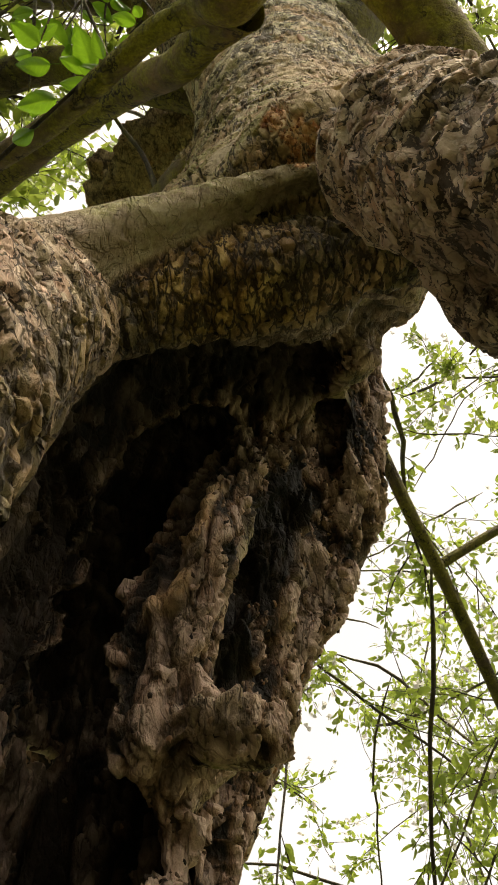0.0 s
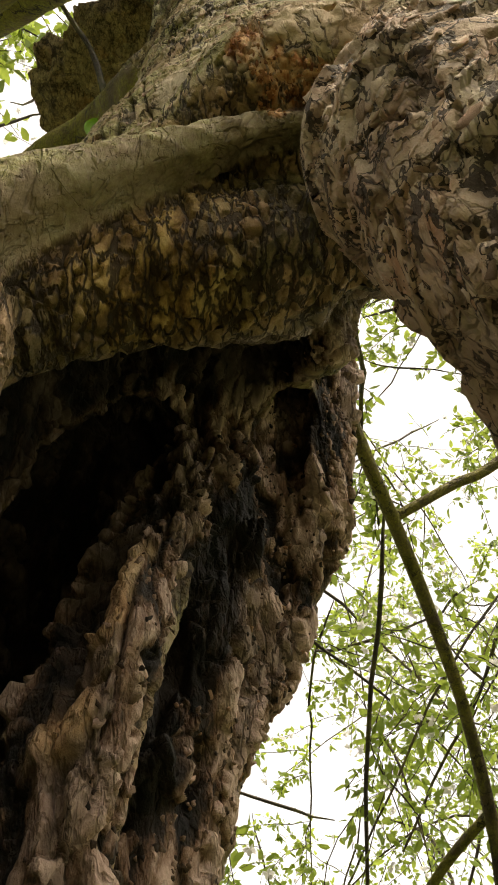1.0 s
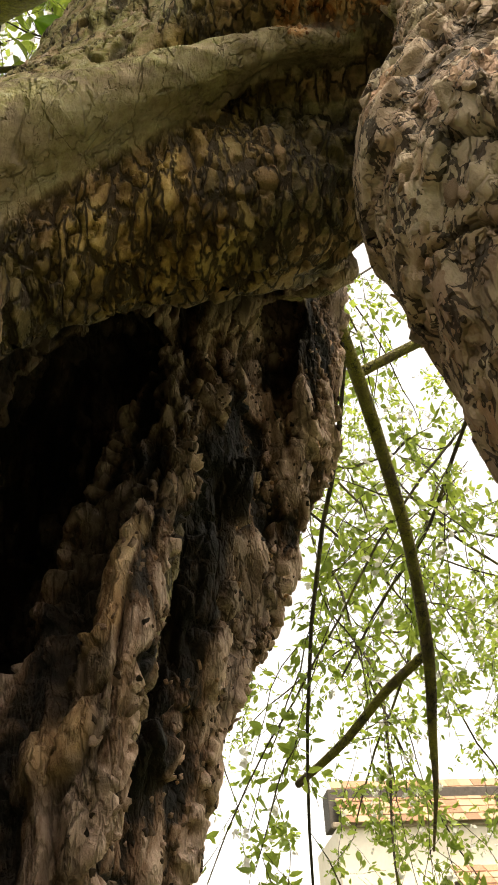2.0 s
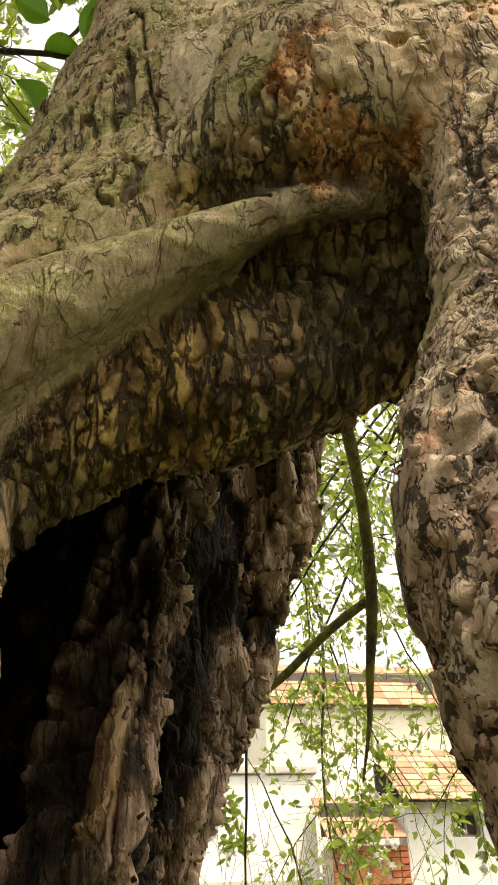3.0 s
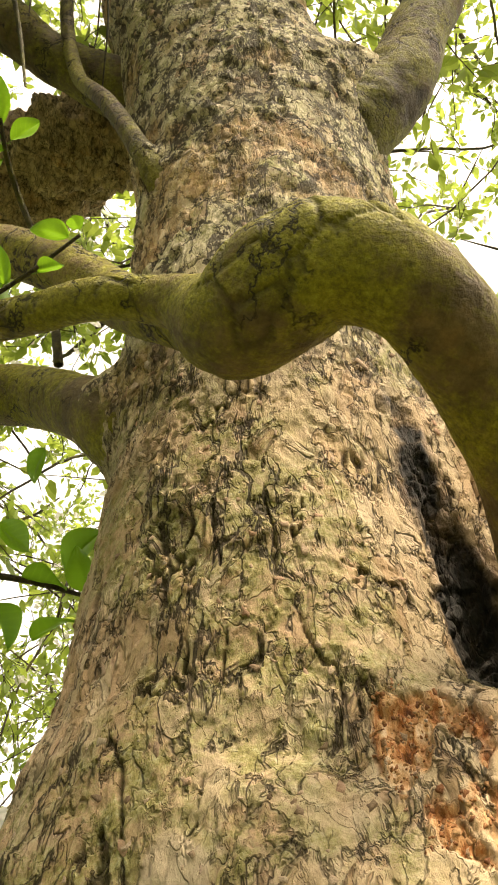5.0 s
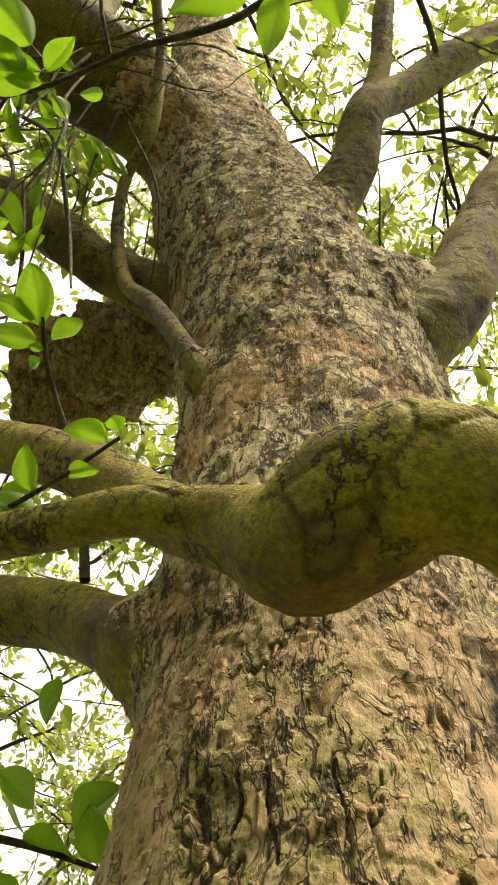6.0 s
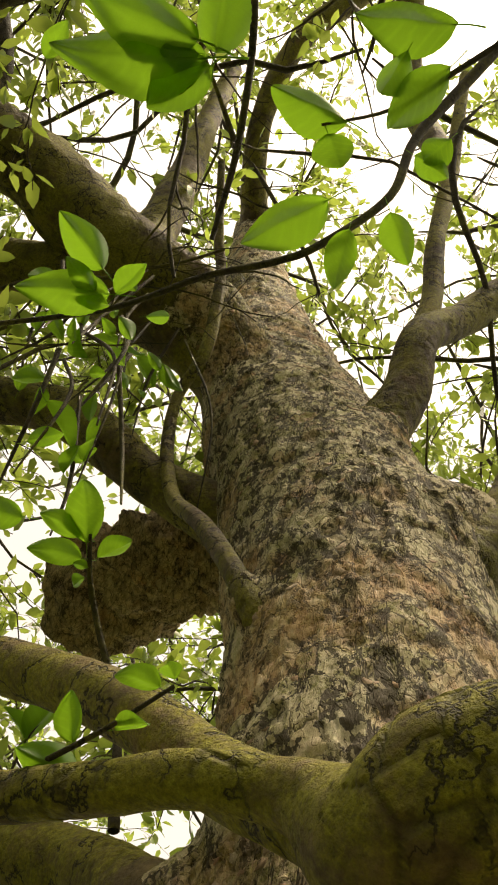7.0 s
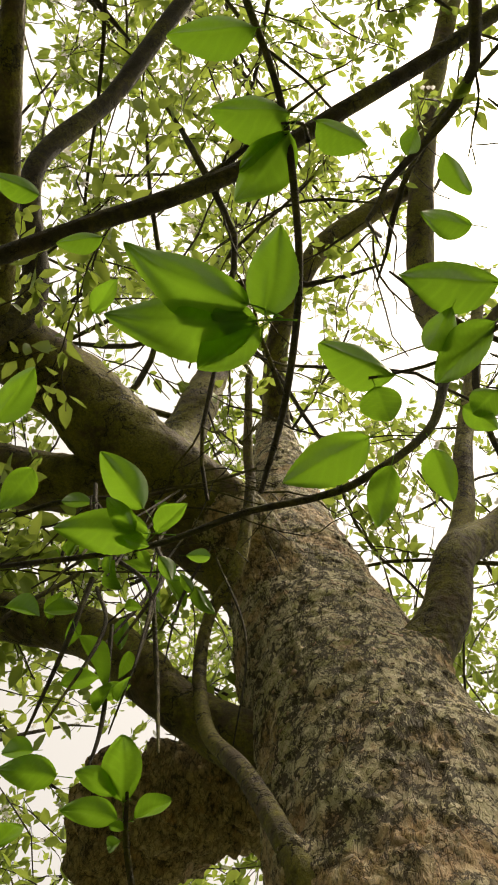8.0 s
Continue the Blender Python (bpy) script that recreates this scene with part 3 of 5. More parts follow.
RAW_SPOTS = (((0.062, 0.26, 1.305), (0.020, 0.12, 0.046)), ((0.089, 0.26, 1.285), (0.028, 0.12, 0.022)), ((0.140, 0.29, 1.461), (0.026, 0.12, 0.034)), ((0.147, 0.26, 1.40), (0.030, 0.12, 0.040)),
             ((0.158, 0.24, 1.35), (0.022, 0.12, 0.028)), ((0.145, 0.24, 1.29), (0.016, 0.12, 0.020)), ((0.110, 0.25, 1.337), (0.020, 0.12, 0.012)))
HOLLOW = [(-0.06, 0.34, 0.45, 0.09), (-0.085, 0.375, 0.80, 0.062), (-0.085, 0.41, 1.0, 0.060), (-0.06, 0.44, 1.12, 0.064), (-0.02, 0.465, 1.22, 0.066), (0.04, 0.495, 1.285, 0.050), (0.08, 0.535, 1.33, 0.032)]
MEMBERS = [(STEM, 0.04), (SHOULDER_LEFT, 0.05), (STEM_RIGHT, 0.02), (WALL_LEFT, 0.04), (WALL_GAP, 0.04), (WALL_TOP, 0.03), (KNOB, 0.012), (SHELF, 0.015), (WALL_BACK, 0.03), (WALL_MID, 0.018), (WALL_RIB, 0.01), (LEG_LEFT, 0.03), (SOFFIT, 0.02), (SOFFIT_TOP, 0.03), (BROW, 0.03), (WALL_SIDE, 0.03), (PLUG, 0.03), (FLARE, 0.05), (FILL, 0.02),
           (LEG_RIGHT, 0.03), (BULGE, 0.03), (LIP, 0.003), (LIMB_SEAT_RIGHT, 0.05), (LIMB_SEAT_LEFT, 0.06), (SEAT_FORK, 0.04), (SEAT_LOW, 0.05), (SEAT_VINE, 0.02)]

CELL = 0.0142
LO = np.array([-0.46, -0.10, -0.06])
HI = np.array([0.50, 0.94, 4.82])


def run_distance(axes, run, pad):
    """Distance field of a run of balls on a grid box; returns the box and the field."""
    a = np.array(run)
    lo = np.maximum(np.floor((np.min(a[:, :3] - a[:, 3:], 0) - pad - LO) / CELL).astype(int), 0)
    hi = np.minimum(np.ceil((np.max(a[:, :3] + a[:, 3:], 0) + pad - LO) / CELL).astype(int), [len(x) for x in axes])
    sl = tuple(slice(l, h) for l, h in zip(lo, hi))
    x, y, z = (axes[i][sl[i]] for i in range(3))
    best = np.full((len(x), len(y), len(z)), 9.0, dtype=np.float32)
    for p, q in zip(a[:-1], a[1:]):
        d = q[:3] - p[:3]
        dd = d @ d
        zl = max(0, int((min(p[2] - p[3], q[2] - q[3]) - pad - z[0]) / CELL))
        zh = int((max(p[2] + p[3], q[2] + q[3]) + pad - z[0]) / CELL) + 2
        zz = z[zl:zh]
        if not len(zz):
            continue
        X, Y, Z = x[:, None, None] - p[0], y[None, :, None] - p[1], zz[None, None, :] - p[2]
        h = np.clip((X * d[0] + Y * d[1] + Z * d[2]) / dd, 0, 1)
        r = p[3] + (q[3] - p[3]) * h
        e = np.sqrt((X - d[0] * h) ** 2 + (Y - d[1] * h) ** 2 + (Z - d[2] * h) ** 2) - r
        best[:, :, zl:zh] = np.minimum(best[:, :, zl:zh], e)
    return sl, best


def blend(a, b, k):
    h = np.maximum(k - np.abs(a - b), 0) / k
    return np.minimum(a, b) - h * h * k * 0.25


def trunk_field():
    axes = [np.arange(LO[i], HI[i], CELL, dtype=np.float32) for i in range(3)]
    f = np.full([len(a) for a in axes], 0.2, dtype=np.float32)
    for run, k in MEMBERS:
        sl, d = run_distance(axes, spline(run, 3 * len(run)), 0.12)
        f[sl] = blend(f[sl], d, k)
    sl, d = run_distance(axes, spline(HOLLOW, 12), 0.06)
    f[sl] = -blend(-f[sl], d, 0.025)
    for run, k in ((GROOVE, 0.006), (CHANNEL, 0.01), (CLEFT, 0.012), (DEEP, 0.015), (LOFT, 0.015), (CAVITY, 0.008), (ARCHWAY, 0.012), (VAULT_CUT, 0.012)):
        sl, d = run_distance(axes, spline(run, 14), 0.05)
        f[sl] = -blend(-f[sl], d, k)
    return f


def sample(f, p):
    q = (p - LO) / CELL
    hi = np.array(f.shape) - 2
    c = np.clip(np.floor(q).astype(int), 0, hi)
    t = np.clip(q - c, 0, 1)
    out = 0
    for dx in (0, 1):
        for dy in (0, 1):
            for dz in (0, 1):
                w = (t[:, 0] if dx else 1 - t[:, 0]) * (t[:, 1] if dy else 1 - t[:, 1]) * (t[:, 2] if dz else 1 - t[:, 2])
                out = out + w * f[c[:, 0] + dx, c[:, 1] + dy, c[:, 2] + dz]
    return out


def slope(f, p):
    e = CELL * 0.8
    g = np.stack([sample(f, p + e * v) - sample(f, p - e * v) for v in np.eye(3)], 1)
    return g / (np.linalg.norm(g, axis=1)[:, None] + 1e-9)


def skin(f):
    """Surface nets: one vertex in each cell that the surface crosses, one quad for each crossed grid edge."""
    s = f < 0
    nx, ny, nz = f.shape
    cnt = np.zeros((nx - 1, ny - 1, nz - 1), dtype=np.int8)
    for dx in (0, 1):
        for dy in (0, 1):
            for dz in (0, 1):
                cnt += s[dx:nx - 1 + dx, dy:ny - 1 + dy, dz:nz - 1 + dz]
    cross = (cnt > 0) & (cnt < 8)
    ids = np.full(cross.shape, -1, dtype=np.int64)
    where = np.argwhere(cross)
    ids[cross] = np.arange(len(where))
    verts = LO + (where + 0.5) * CELL
    quads = []
    for ax in range(3):
        b, c = [(1, 2), (2, 0), (0, 1)][ax]
        s0 = np.take(s, np.arange(f.shape[ax] - 1), ax)
        s1 = np.take(s, np.arange(1, f.shape[ax]), ax)
        for flip, hit in ((0, s0 & ~s1), (1, ~s0 & s1)):
            e = np.argwhere(hit)
            e = e[(e[:, b] > 0) & (e[:, c] > 0) & (e[:, b] < f.shape[b] - 1) & (e[:, c] < f.shape[c] - 1)]
            cs = []
            for db, dc in ((0, 0), (1, 0), (1, 1), (0, 1)):
                q = e.copy()
                q[:, b] -= db
                q[:, c] -= dc
                cs.append(ids[q[:, 0], q[:, 1], q[:, 2]])
            q = np.stack(cs, 1)
            quads.append(q[:, ::-1] if flip else q)
    q = np.vstack(quads)
    return verts, q[(q >= 0).all(1)]


def finer(v, q):
    """Split each quad into four."""
    e = np.stack([q, np.roll(q, -1, 1)], -1).reshape(-1, 2)
    e.sort(axis=1)
    key, inv = np.unique(e[:, 0].astype(np.int64) * (len(v) + 1) + e[:, 1], return_inverse=True)
    a, b = key // (len(v) + 1), key % (len(v) + 1)
    mid = (v[a] + v[b]) / 2
    em = inv.reshape(-1, 4) + len(v)
    cen = np.arange(len(q)) + len(v) + len(mid)
    nv = np.vstack([v, mid, v[q].mean(1)])
    out = []
    for k in range(4):
        out.append(np.stack([q[:, k], em[:, k], cen, em[:, k - 1]], 1))
    return nv, np.vstack(out)


def bump_near(p, centre, size):
    d = (p - np.array(centre)) / np.array(size)
    return np.exp(-(d * d).sum(1))


def terrace(p, scale, seed, level, width, octaves=4):
    """Ragged flakes: 1 on the flake, 0 beside it, with a steep rim."""
    return smoothstep(fractal(p, scale, seed, octaves), level, level + width)


def trunk():
    f = trunk_field()
    v, q = skin(f)
    for _ in range(4):
        v = v - sample(f, v)[:, None] * slope(f, v) * 0.8
    v, q = finer(v, q)
    v = v - sample(f, v)[:, None] * slope(f, v) * 0.9
    # finer where the camera passes: the front and the hollow, finest on the arch and its legs
    kept = []
    for keep in (lambda c, n: (c[:, 2] > 0.45) & (c[:, 2] < 3.5) & (n[:, 1] < 0.3) & (c[:, 1] < 0.70) & (c[:, 0] > -0.30),
                 lambda c, n: (c[:, 2] > 0.68) & (c[:, 2] < 1.92) & (n[:, 1] < 0.3) & (c[:, 1] < 0.64) & (c[:, 0] > -0.22) & (c[:, 0] < 0.30)):
        c = v[q].mean(1)
        near = keep(c, slope(f, c))
        kept.append(q[~near])
        v, q = finer(v, q[near])
        v = v - sample(f, v)[:, None] * slope(f, v) * 0.9
    q = np.vstack(kept + [q])
    used = np.unique(q)
    order = np.zeros(len(v), dtype=np.int64)
    order[used] = np.arange(len(used))
    v, q = v[used], order[q]
    n = slope(f, v)
    x, y, z = v.T
    wob = np.stack([fractal(v, 30, s, 2) - 0.5 for s in (11, 12, 13)], 1)
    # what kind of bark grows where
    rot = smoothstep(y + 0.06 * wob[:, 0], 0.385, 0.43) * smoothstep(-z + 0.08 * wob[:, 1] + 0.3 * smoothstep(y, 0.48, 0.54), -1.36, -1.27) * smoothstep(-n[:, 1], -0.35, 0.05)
    # rotten inner wall of the hollow, also painted black for its shade
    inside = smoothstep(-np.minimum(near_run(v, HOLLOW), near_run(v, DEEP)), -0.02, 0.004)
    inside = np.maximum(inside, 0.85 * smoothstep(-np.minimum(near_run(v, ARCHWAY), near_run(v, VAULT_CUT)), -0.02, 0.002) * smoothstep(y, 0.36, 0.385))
    # cleft treated as rotten wood so that its shade is painted black
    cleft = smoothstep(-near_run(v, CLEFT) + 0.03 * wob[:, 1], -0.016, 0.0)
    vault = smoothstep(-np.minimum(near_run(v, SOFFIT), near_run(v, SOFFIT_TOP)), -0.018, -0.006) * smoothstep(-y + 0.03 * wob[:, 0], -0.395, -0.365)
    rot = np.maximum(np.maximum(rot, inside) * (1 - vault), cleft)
    soffit = smoothstep(-n[:, 2], 0.05, 0.4) * smoothstep(z, 1.08, 1.13) * smoothstep(-z, -1.33, -1.27) * (y > 0.28)
    leg = smoothstep(x, 0.01, 0.04) * smoothstep(-y, -0.31, -0.25) * smoothstep(-z + 0.3 * wob[:, 2], -1.27, -1.12)
    old_leg = smoothstep(-x, 0.03, 0.05) * smoothstep(-z + 0.3 * wob[:, 2], -1.12, -1.0) * smoothstep(-y, -0.36, -0.3)
    front = smoothstep(-n[:, 1], 0.05, 0.4)
    leg = np.maximum(leg, old_leg * front)
    upper = smoothstep(z, 1.72, 2.0)
    raw = np.zeros(len(v))
    for centre, size in RAW_SPOTS:
        raw = np.maximum(raw, bump_near(v, centre, size))
    raw = smoothstep(0.8 * raw + 2.6 * (fractal(v * np.array([1, 1, 0.45]), 42, 31, 4) - 0.5), 0.42, 0.70) * smoothstep(raw, 0.12, 0.3)
    raw = np.maximum(raw, 0.45 * upper * smoothstep(fractal(v, 9, 41, 3), 0.56, 0.68))
    lip = smoothstep(-near_run(v, LIP), -0.010, -0.001)
    soffit = np.maximum(soffit, vault * smoothstep(-z, -1.262, -1.235))
    # left leg's sides turned from the front take dark ochre as painted shade
    ochre = np.clip(np.maximum(soffit, 0.85 * old_leg * (1 - front)) - rot, 0, 1) * (1 - lip)
    lichen = smoothstep(fractal(v, 9, 51, 3), 0.42, 0.56) * (1 - rot) * (1 - 0.7 * leg) * (1 - 0.5 * soffit)
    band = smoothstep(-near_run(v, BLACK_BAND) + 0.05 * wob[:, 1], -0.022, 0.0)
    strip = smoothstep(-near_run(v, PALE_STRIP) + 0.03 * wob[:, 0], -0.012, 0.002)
    lit_patch = np.zeros(len(v))
    for centre, size in LIT_SPOTS:
        lit_patch = np.maximum(lit_patch, bump_near(v, centre, (size, 0.08, size)))
    bald = smoothstep(bump_near(v, (0.010, 0.335, 1.372), (0.020, 0.06, 0.050)) + 0.6 * wob[:, 0], 0.40, 0.55)
    bald = np.maximum(bald, smoothstep(bump_near(v, (-0.075, 0.12, 0.70), (0.03, 0.06, 0.05)) + 0.6 * wob[:, 0], 0.40, 0.55))
    scar = smoothstep(bump_near(v, (0.008, 0.385, 1.655), (0.016, 0.06, 0.020)) + 1.2 * wob[:, 1], 0.45, 0.6)
    lichen = np.maximum(lichen * (1 - bald), smoothstep(bump_near(v, (0.060, 0.31, 1.46), (0.04, 0.1, 0.10)) + 1.2 * wob[:, 2], 0.3, 0.7))
    # relief of each kind
    wob2 = wob + 0.45 * np.stack([fractal(v, 110, s, 2) - 0.5 for s in (15, 16, 17)], 1)
    s1, s2, sid, _ = cells(v * np.array([1, 0.5, 0.30]) + 0.016 * wob2, 88.0, 17)
    splinter = smoothstep(s2 - s1, 0.03, 0.2)
    flake_p = v * np.array([1, 1, 0.62]) + 0.016 * wob
    steps = [terrace(flake_p, 40, 65, 0.46, 0.025), terrace(flake_p, 55, 165, 0.50, 0.025), terrace(flake_p, 75, 265, 0.53, 0.03)]
    scaly = 0.35 * steps[0] + 0.35 * steps[1] + 0.3 * steps[2]
    plate_p = v * np.array([1, 1, 0.75]) + 0.022 * wob
    plates = 0.4 * terrace(plate_p, 24, 465, 0.455, 0.02) + 0.35 * terrace(plate_p, 36, 565, 0.48, 0.022) + 0.25 * terrace(plate_p, 58, 665, 0.50, 0.03)
    seams = 1 - smoothstep(np.abs(fractal(plate_p, 30, 765, 4) - 0.5), 0.004, 0.020)
    plates = np.maximum(plates - 0.6 * seams, 0)
    layer = smoothstep(fractal(v * np.array([1, 1, 0.55]), 34, 65, 4), 0.405, 0.46)
    long_p = v * np.array([1, 1, 0.20]) + 0.008 * wob
    slit = 1 - smoothstep(np.abs(fractal(long_p, 38, 66, 4) - 0.5), 0.006, 0.022)
    slit = slit * smoothstep(fractal(v, 14, 68, 2), 0.50, 0.58)
    fissure = 1 - smoothstep(fractal(v * np.array([1, 1, 0.14]) + 0.010 * wob, 34, 74, 3), 0.40, 0.46)
    # shade of the groove above the lip, painted dark through gap
    seam = smoothstep(-near_run(v, GROOVE) + 0.012 * wob[:, 2], -0.010, -0.002)
    gap = np.maximum((1 - smoothstep(fractal(v * np.array([1, 1, 0.55]), 34, 65, 4), 0.36, 0.40)) * upper, seam)
    gap = np.maximum(gap, slit)
    h_face = 0.0040 * scaly - 0.004 * slit - 0.002
    h_leg = 0.0095 * plates - 0.007
    h_sof = 0.006 * splinter * (0.2 + 0.8 * sid) + 0.006 * (fractal(v, 60, 75, 3) - 0.5) - 0.004
    block = splinter * sid ** 1.3
    chunk = fractal(v * np.array([1, 1, 0.28]), 60, 71, 4) - 0.5
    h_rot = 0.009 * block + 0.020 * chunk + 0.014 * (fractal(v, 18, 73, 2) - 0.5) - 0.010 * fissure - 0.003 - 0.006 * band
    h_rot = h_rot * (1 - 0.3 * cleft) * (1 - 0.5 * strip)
    h_up = 0.005 * layer + 0.003 * scaly - 0.003
    w_leg = np.clip(leg, 0, 1) * (1 - rot)
    h = h_face * (1 - upper) + h_up * upper
    h = h * (1 - w_leg) + h_leg * w_leg
    h = h * (1 - ochre) + h_sof * ochre
    h = h * (1 - rot) + h_rot * rot
    h = h * (1 - raw) + raw * (0.008 * splinter * sid + 0.010 * (fractal(v * np.array([1, 1, 0.4]), 80, 77, 3) - 0.5) - 0.006)
    h = h * (1 - 0.85 * lip) * (1 - 0.7 * bald) - 0.004 * scar
    h = h + (1 - 0.5 * lip) * (0.016 * (fractal(v, 7, 81, 2) - 0.5) + 0.003 * (fractal(v, 45, 91, 3) - 0.5)) + 0.0012 * (fractal(v, 160, 93, 2) - 0.5)
    out = v + n * h[:, None]
    flaky = np.clip(w_leg, 0, 1)
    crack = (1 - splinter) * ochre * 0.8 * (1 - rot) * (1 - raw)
    # paler where raised or at lit spots, darker in recesses: light put into colour
    relief_light = np.clip(0.6 * block + 2.0 * chunk + 0.7 * lit_patch + 0.36, 0, 1) * (1 - 0.8 * band)
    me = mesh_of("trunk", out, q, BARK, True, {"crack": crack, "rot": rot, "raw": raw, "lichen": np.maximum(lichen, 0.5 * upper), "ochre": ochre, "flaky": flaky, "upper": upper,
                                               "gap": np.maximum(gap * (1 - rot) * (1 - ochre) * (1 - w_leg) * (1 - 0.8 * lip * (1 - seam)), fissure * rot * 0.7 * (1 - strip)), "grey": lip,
                                               # painted shade of hollow and cleft, plus the black band
                                               "shade_band": np.maximum(np.maximum(inside ** 3, cleft), band), "relief_light": relief_light, "strip": strip, "scaly": plates, "bald": bald, "scar": scar,
                                               # vault's lit middle painted golden, its shaded sides painted dark ochre
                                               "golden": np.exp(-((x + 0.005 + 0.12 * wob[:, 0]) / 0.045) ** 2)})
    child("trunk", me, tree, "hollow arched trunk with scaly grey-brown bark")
    return out, n, {"leg": w_leg, "upper": upper * (1 - rot), "raw": raw, "ochre": ochre, "rot": rot, "band": np.maximum(band, inside), "face": (1 - rot) * (1 - ochre) * (1 - w_leg) * (1 - lip) * (1 - upper)}


def near_run(v, run):
    """Distance to a run of balls."""
    a = spline(run, 4 * len(run))
    best = np.full(len(v), 9.0)
    for p in a:
        best = np.minimum(best, np.linalg.norm(v - p[:3], axis=1) - p[3])
    return best


SKIN, SKIN_N, ZONE = trunk()


# ---- bark chips ----
def frames_of(n, spin, tilt):
    """Turned frames on the surface: rows of side, along, out."""
    up = np.array([0, 0, 1.0])
    a = np.cross(np.broadcast_to(up, n.shape), n)
    a /= np.linalg.norm(a, axis=1)[:, None] + 1e-6
    b = np.cross(n, a)
    n2 = n + tilt[:, :1] * a + tilt[:, 1:] * b
    n2 /= np.linalg.norm(n2, axis=1)[:, None]
    a2 = np.cos(spin)[:, None] * a + np.sin(spin)[:, None] * b
    b2 = np.cross(n2, a2)
    b2 /= np.linalg.norm(b2, axis=1)[:, None]
    a2 = np.cross(b2, n2)
    return a2, b2, n2


def chip_shape(rng, count, size, thick):
    """Ragged thin plates with curled rims: local vertices (count, 15, 3)."""
    k = 7
    ang = np.linspace(0, 2 * np.pi, k, endpoint=False)[None] + rng.uniform(-0.38, 0.38, (count, k))
    rad = size[:, None] * rng.uniform(0.45, 1.25, (count, k))
    ring = np.stack([rad * np.cos(ang), rad * rng.uniform(1.0, 1.9, (count, 1)) * np.sin(ang), np.zeros((count, k))], -1)
    curl = rng.uniform(-0.2, 1.0, (count, 1))
    top = ring * np.array([0.95, 0.95, 1])
    top[..., 2] = thick[:, None] * rng.uniform(0.5, 1.2, (count, k)) + curl * top[..., 1] ** 2 / (size[:, None] * 3.5)
    low = ring.copy()
    low[..., 2] = top[..., 2] - thick[:, None] * 2.2
    mid = np.zeros((count, 1, 3))
    mid[..., 2] = thick[:, None] * 0.9
    return np.concatenate([mid, top, low], 1)


CHIP_TRIS = np.array([[0, 1 + i, 1 + (i + 1) % 7] for i in range(7)] + [[1 + i, 8 + i, 8 + (i + 1) % 7] for i in range(7)] + [[1 + i, 8 + (i + 1) % 7, 1 + (i + 1) % 7] for i in range(7)])


def chips(name, weight, count, small, large, thick, mat, seed, lift=0.25, spread=0.6):
    """A great many loose scales of bark over part of the trunk, as one mesh."""
    rng = np.random.default_rng(seed)
    w = weight / weight.sum()
    pick = rng.choice(len(w), count, p=w)
    n = SKIN_N[pick]
    a, b, c = frames_of(n, rng.normal(0, spread, count), rng.normal(0, lift, (count, 2)))
    size = small + (large - small) * rng.random(count) ** 2.2
    loc = chip_shape(rng, count, size, thick * rng.uniform(0.6, 1.4, count))
    v = SKIN[pick][:, None] + loc[..., :1] * a[:, None] + loc[..., 1:2] * b[:, None] + loc[..., 2:] * c[:, None]
    f = (np.arange(count)[:, None, None] * 15 + CHIP_TRIS[None]).reshape(-1, 3)
    me = mesh_of(name, v.reshape(-1, 3), f, mat, True)
    ob = child(name, me, tree)
    ob["kind"] = "stuff"
    return ob


NEAR = (SKIN[:, 1] < 0.6) & (SKIN[:, 2] > 0.3)
chips("scaly_bark", ZONE["leg"] * NEAR + 1e-9, 1300, 0.0008, 0.0028, 0.0004, CHIP, 5, 0.20, 0.9)
chips("scaly_bark", ZONE["upper"] * (SKIN[:, 1] < 0.7) * (SKIN[:, 2] < 4.2) + 1e-9, 500, 0.003, 0.007, 0.0004, CHIP, 6, 0.10, 1.0)
chips("scaly_bark", ZONE["face"] * NEAR * (SKIN[:, 2] > 1.2) + 1e-9, 500, 0.0012, 0.0036, 0.0004, CHIP, 7, 0.12, 0.5)
chips("raw_bark", ZONE["raw"] * (1 - ZONE["rot"]) ** 4 * (SKIN[:, 2] < 1.8) + 1e-9, 900, 0.0006, 0.0024, 0.0004, RED_CHIP, 8, 0.35, 0.3)
chips("rotten_wood", ZONE["rot"] ** 2 * (1 - ZONE["band"]) ** 2 * (SKIN[:, 2] > 0.75) * (SKIN[:, 2] < 1.4) * (SKIN[:, 1] < 0.68) + 1e-9, 1800, 0.0008, 0.0030, 0.0007, ROT_CHIP, 9, 0.35, 0.35)


def single_plates(weight, count, seed):
    """The larger loose plates, each an object of its own."""
    rng = np.random.default_rng(seed)
    kinds = []
    for loc in chip_shape(rng, 8, np.full(8, 1.0), np.full(8, 0.10)):
        loc[:, 2] = np.clip(loc[:, 2], -0.3, 0.3)
        kinds.append(mesh_of("bark_plate", loc, CHIP_TRIS, CHIP, True))
    pick = rng.choice(len(weight), count, p=weight / weight.sum())
    a, b, c = frames_of(SKIN_N[pick], rng.normal(0, 0.7, count), rng.normal(0, 0.13, (count, 2)))
    for i in range(count):
        ob = new("bark_plate", kinds[rng.integers(8)])
        ob.parent = tree
        s = 0.0016 + 0.0028 * rng.random() ** 2
        m = Matrix([Vector(a[i]), Vector(b[i]), Vector(c[i])]).transposed().to_4x4()
        ob.matrix_basis = Matrix.Translation(Vector(SKIN[pick[i]])) @ m @ Matrix.Scale(s, 4)


single_plates(ZONE["leg"] * NEAR * (SKIN[:, 2] < 1.9) + 1e-9, 280, 14)

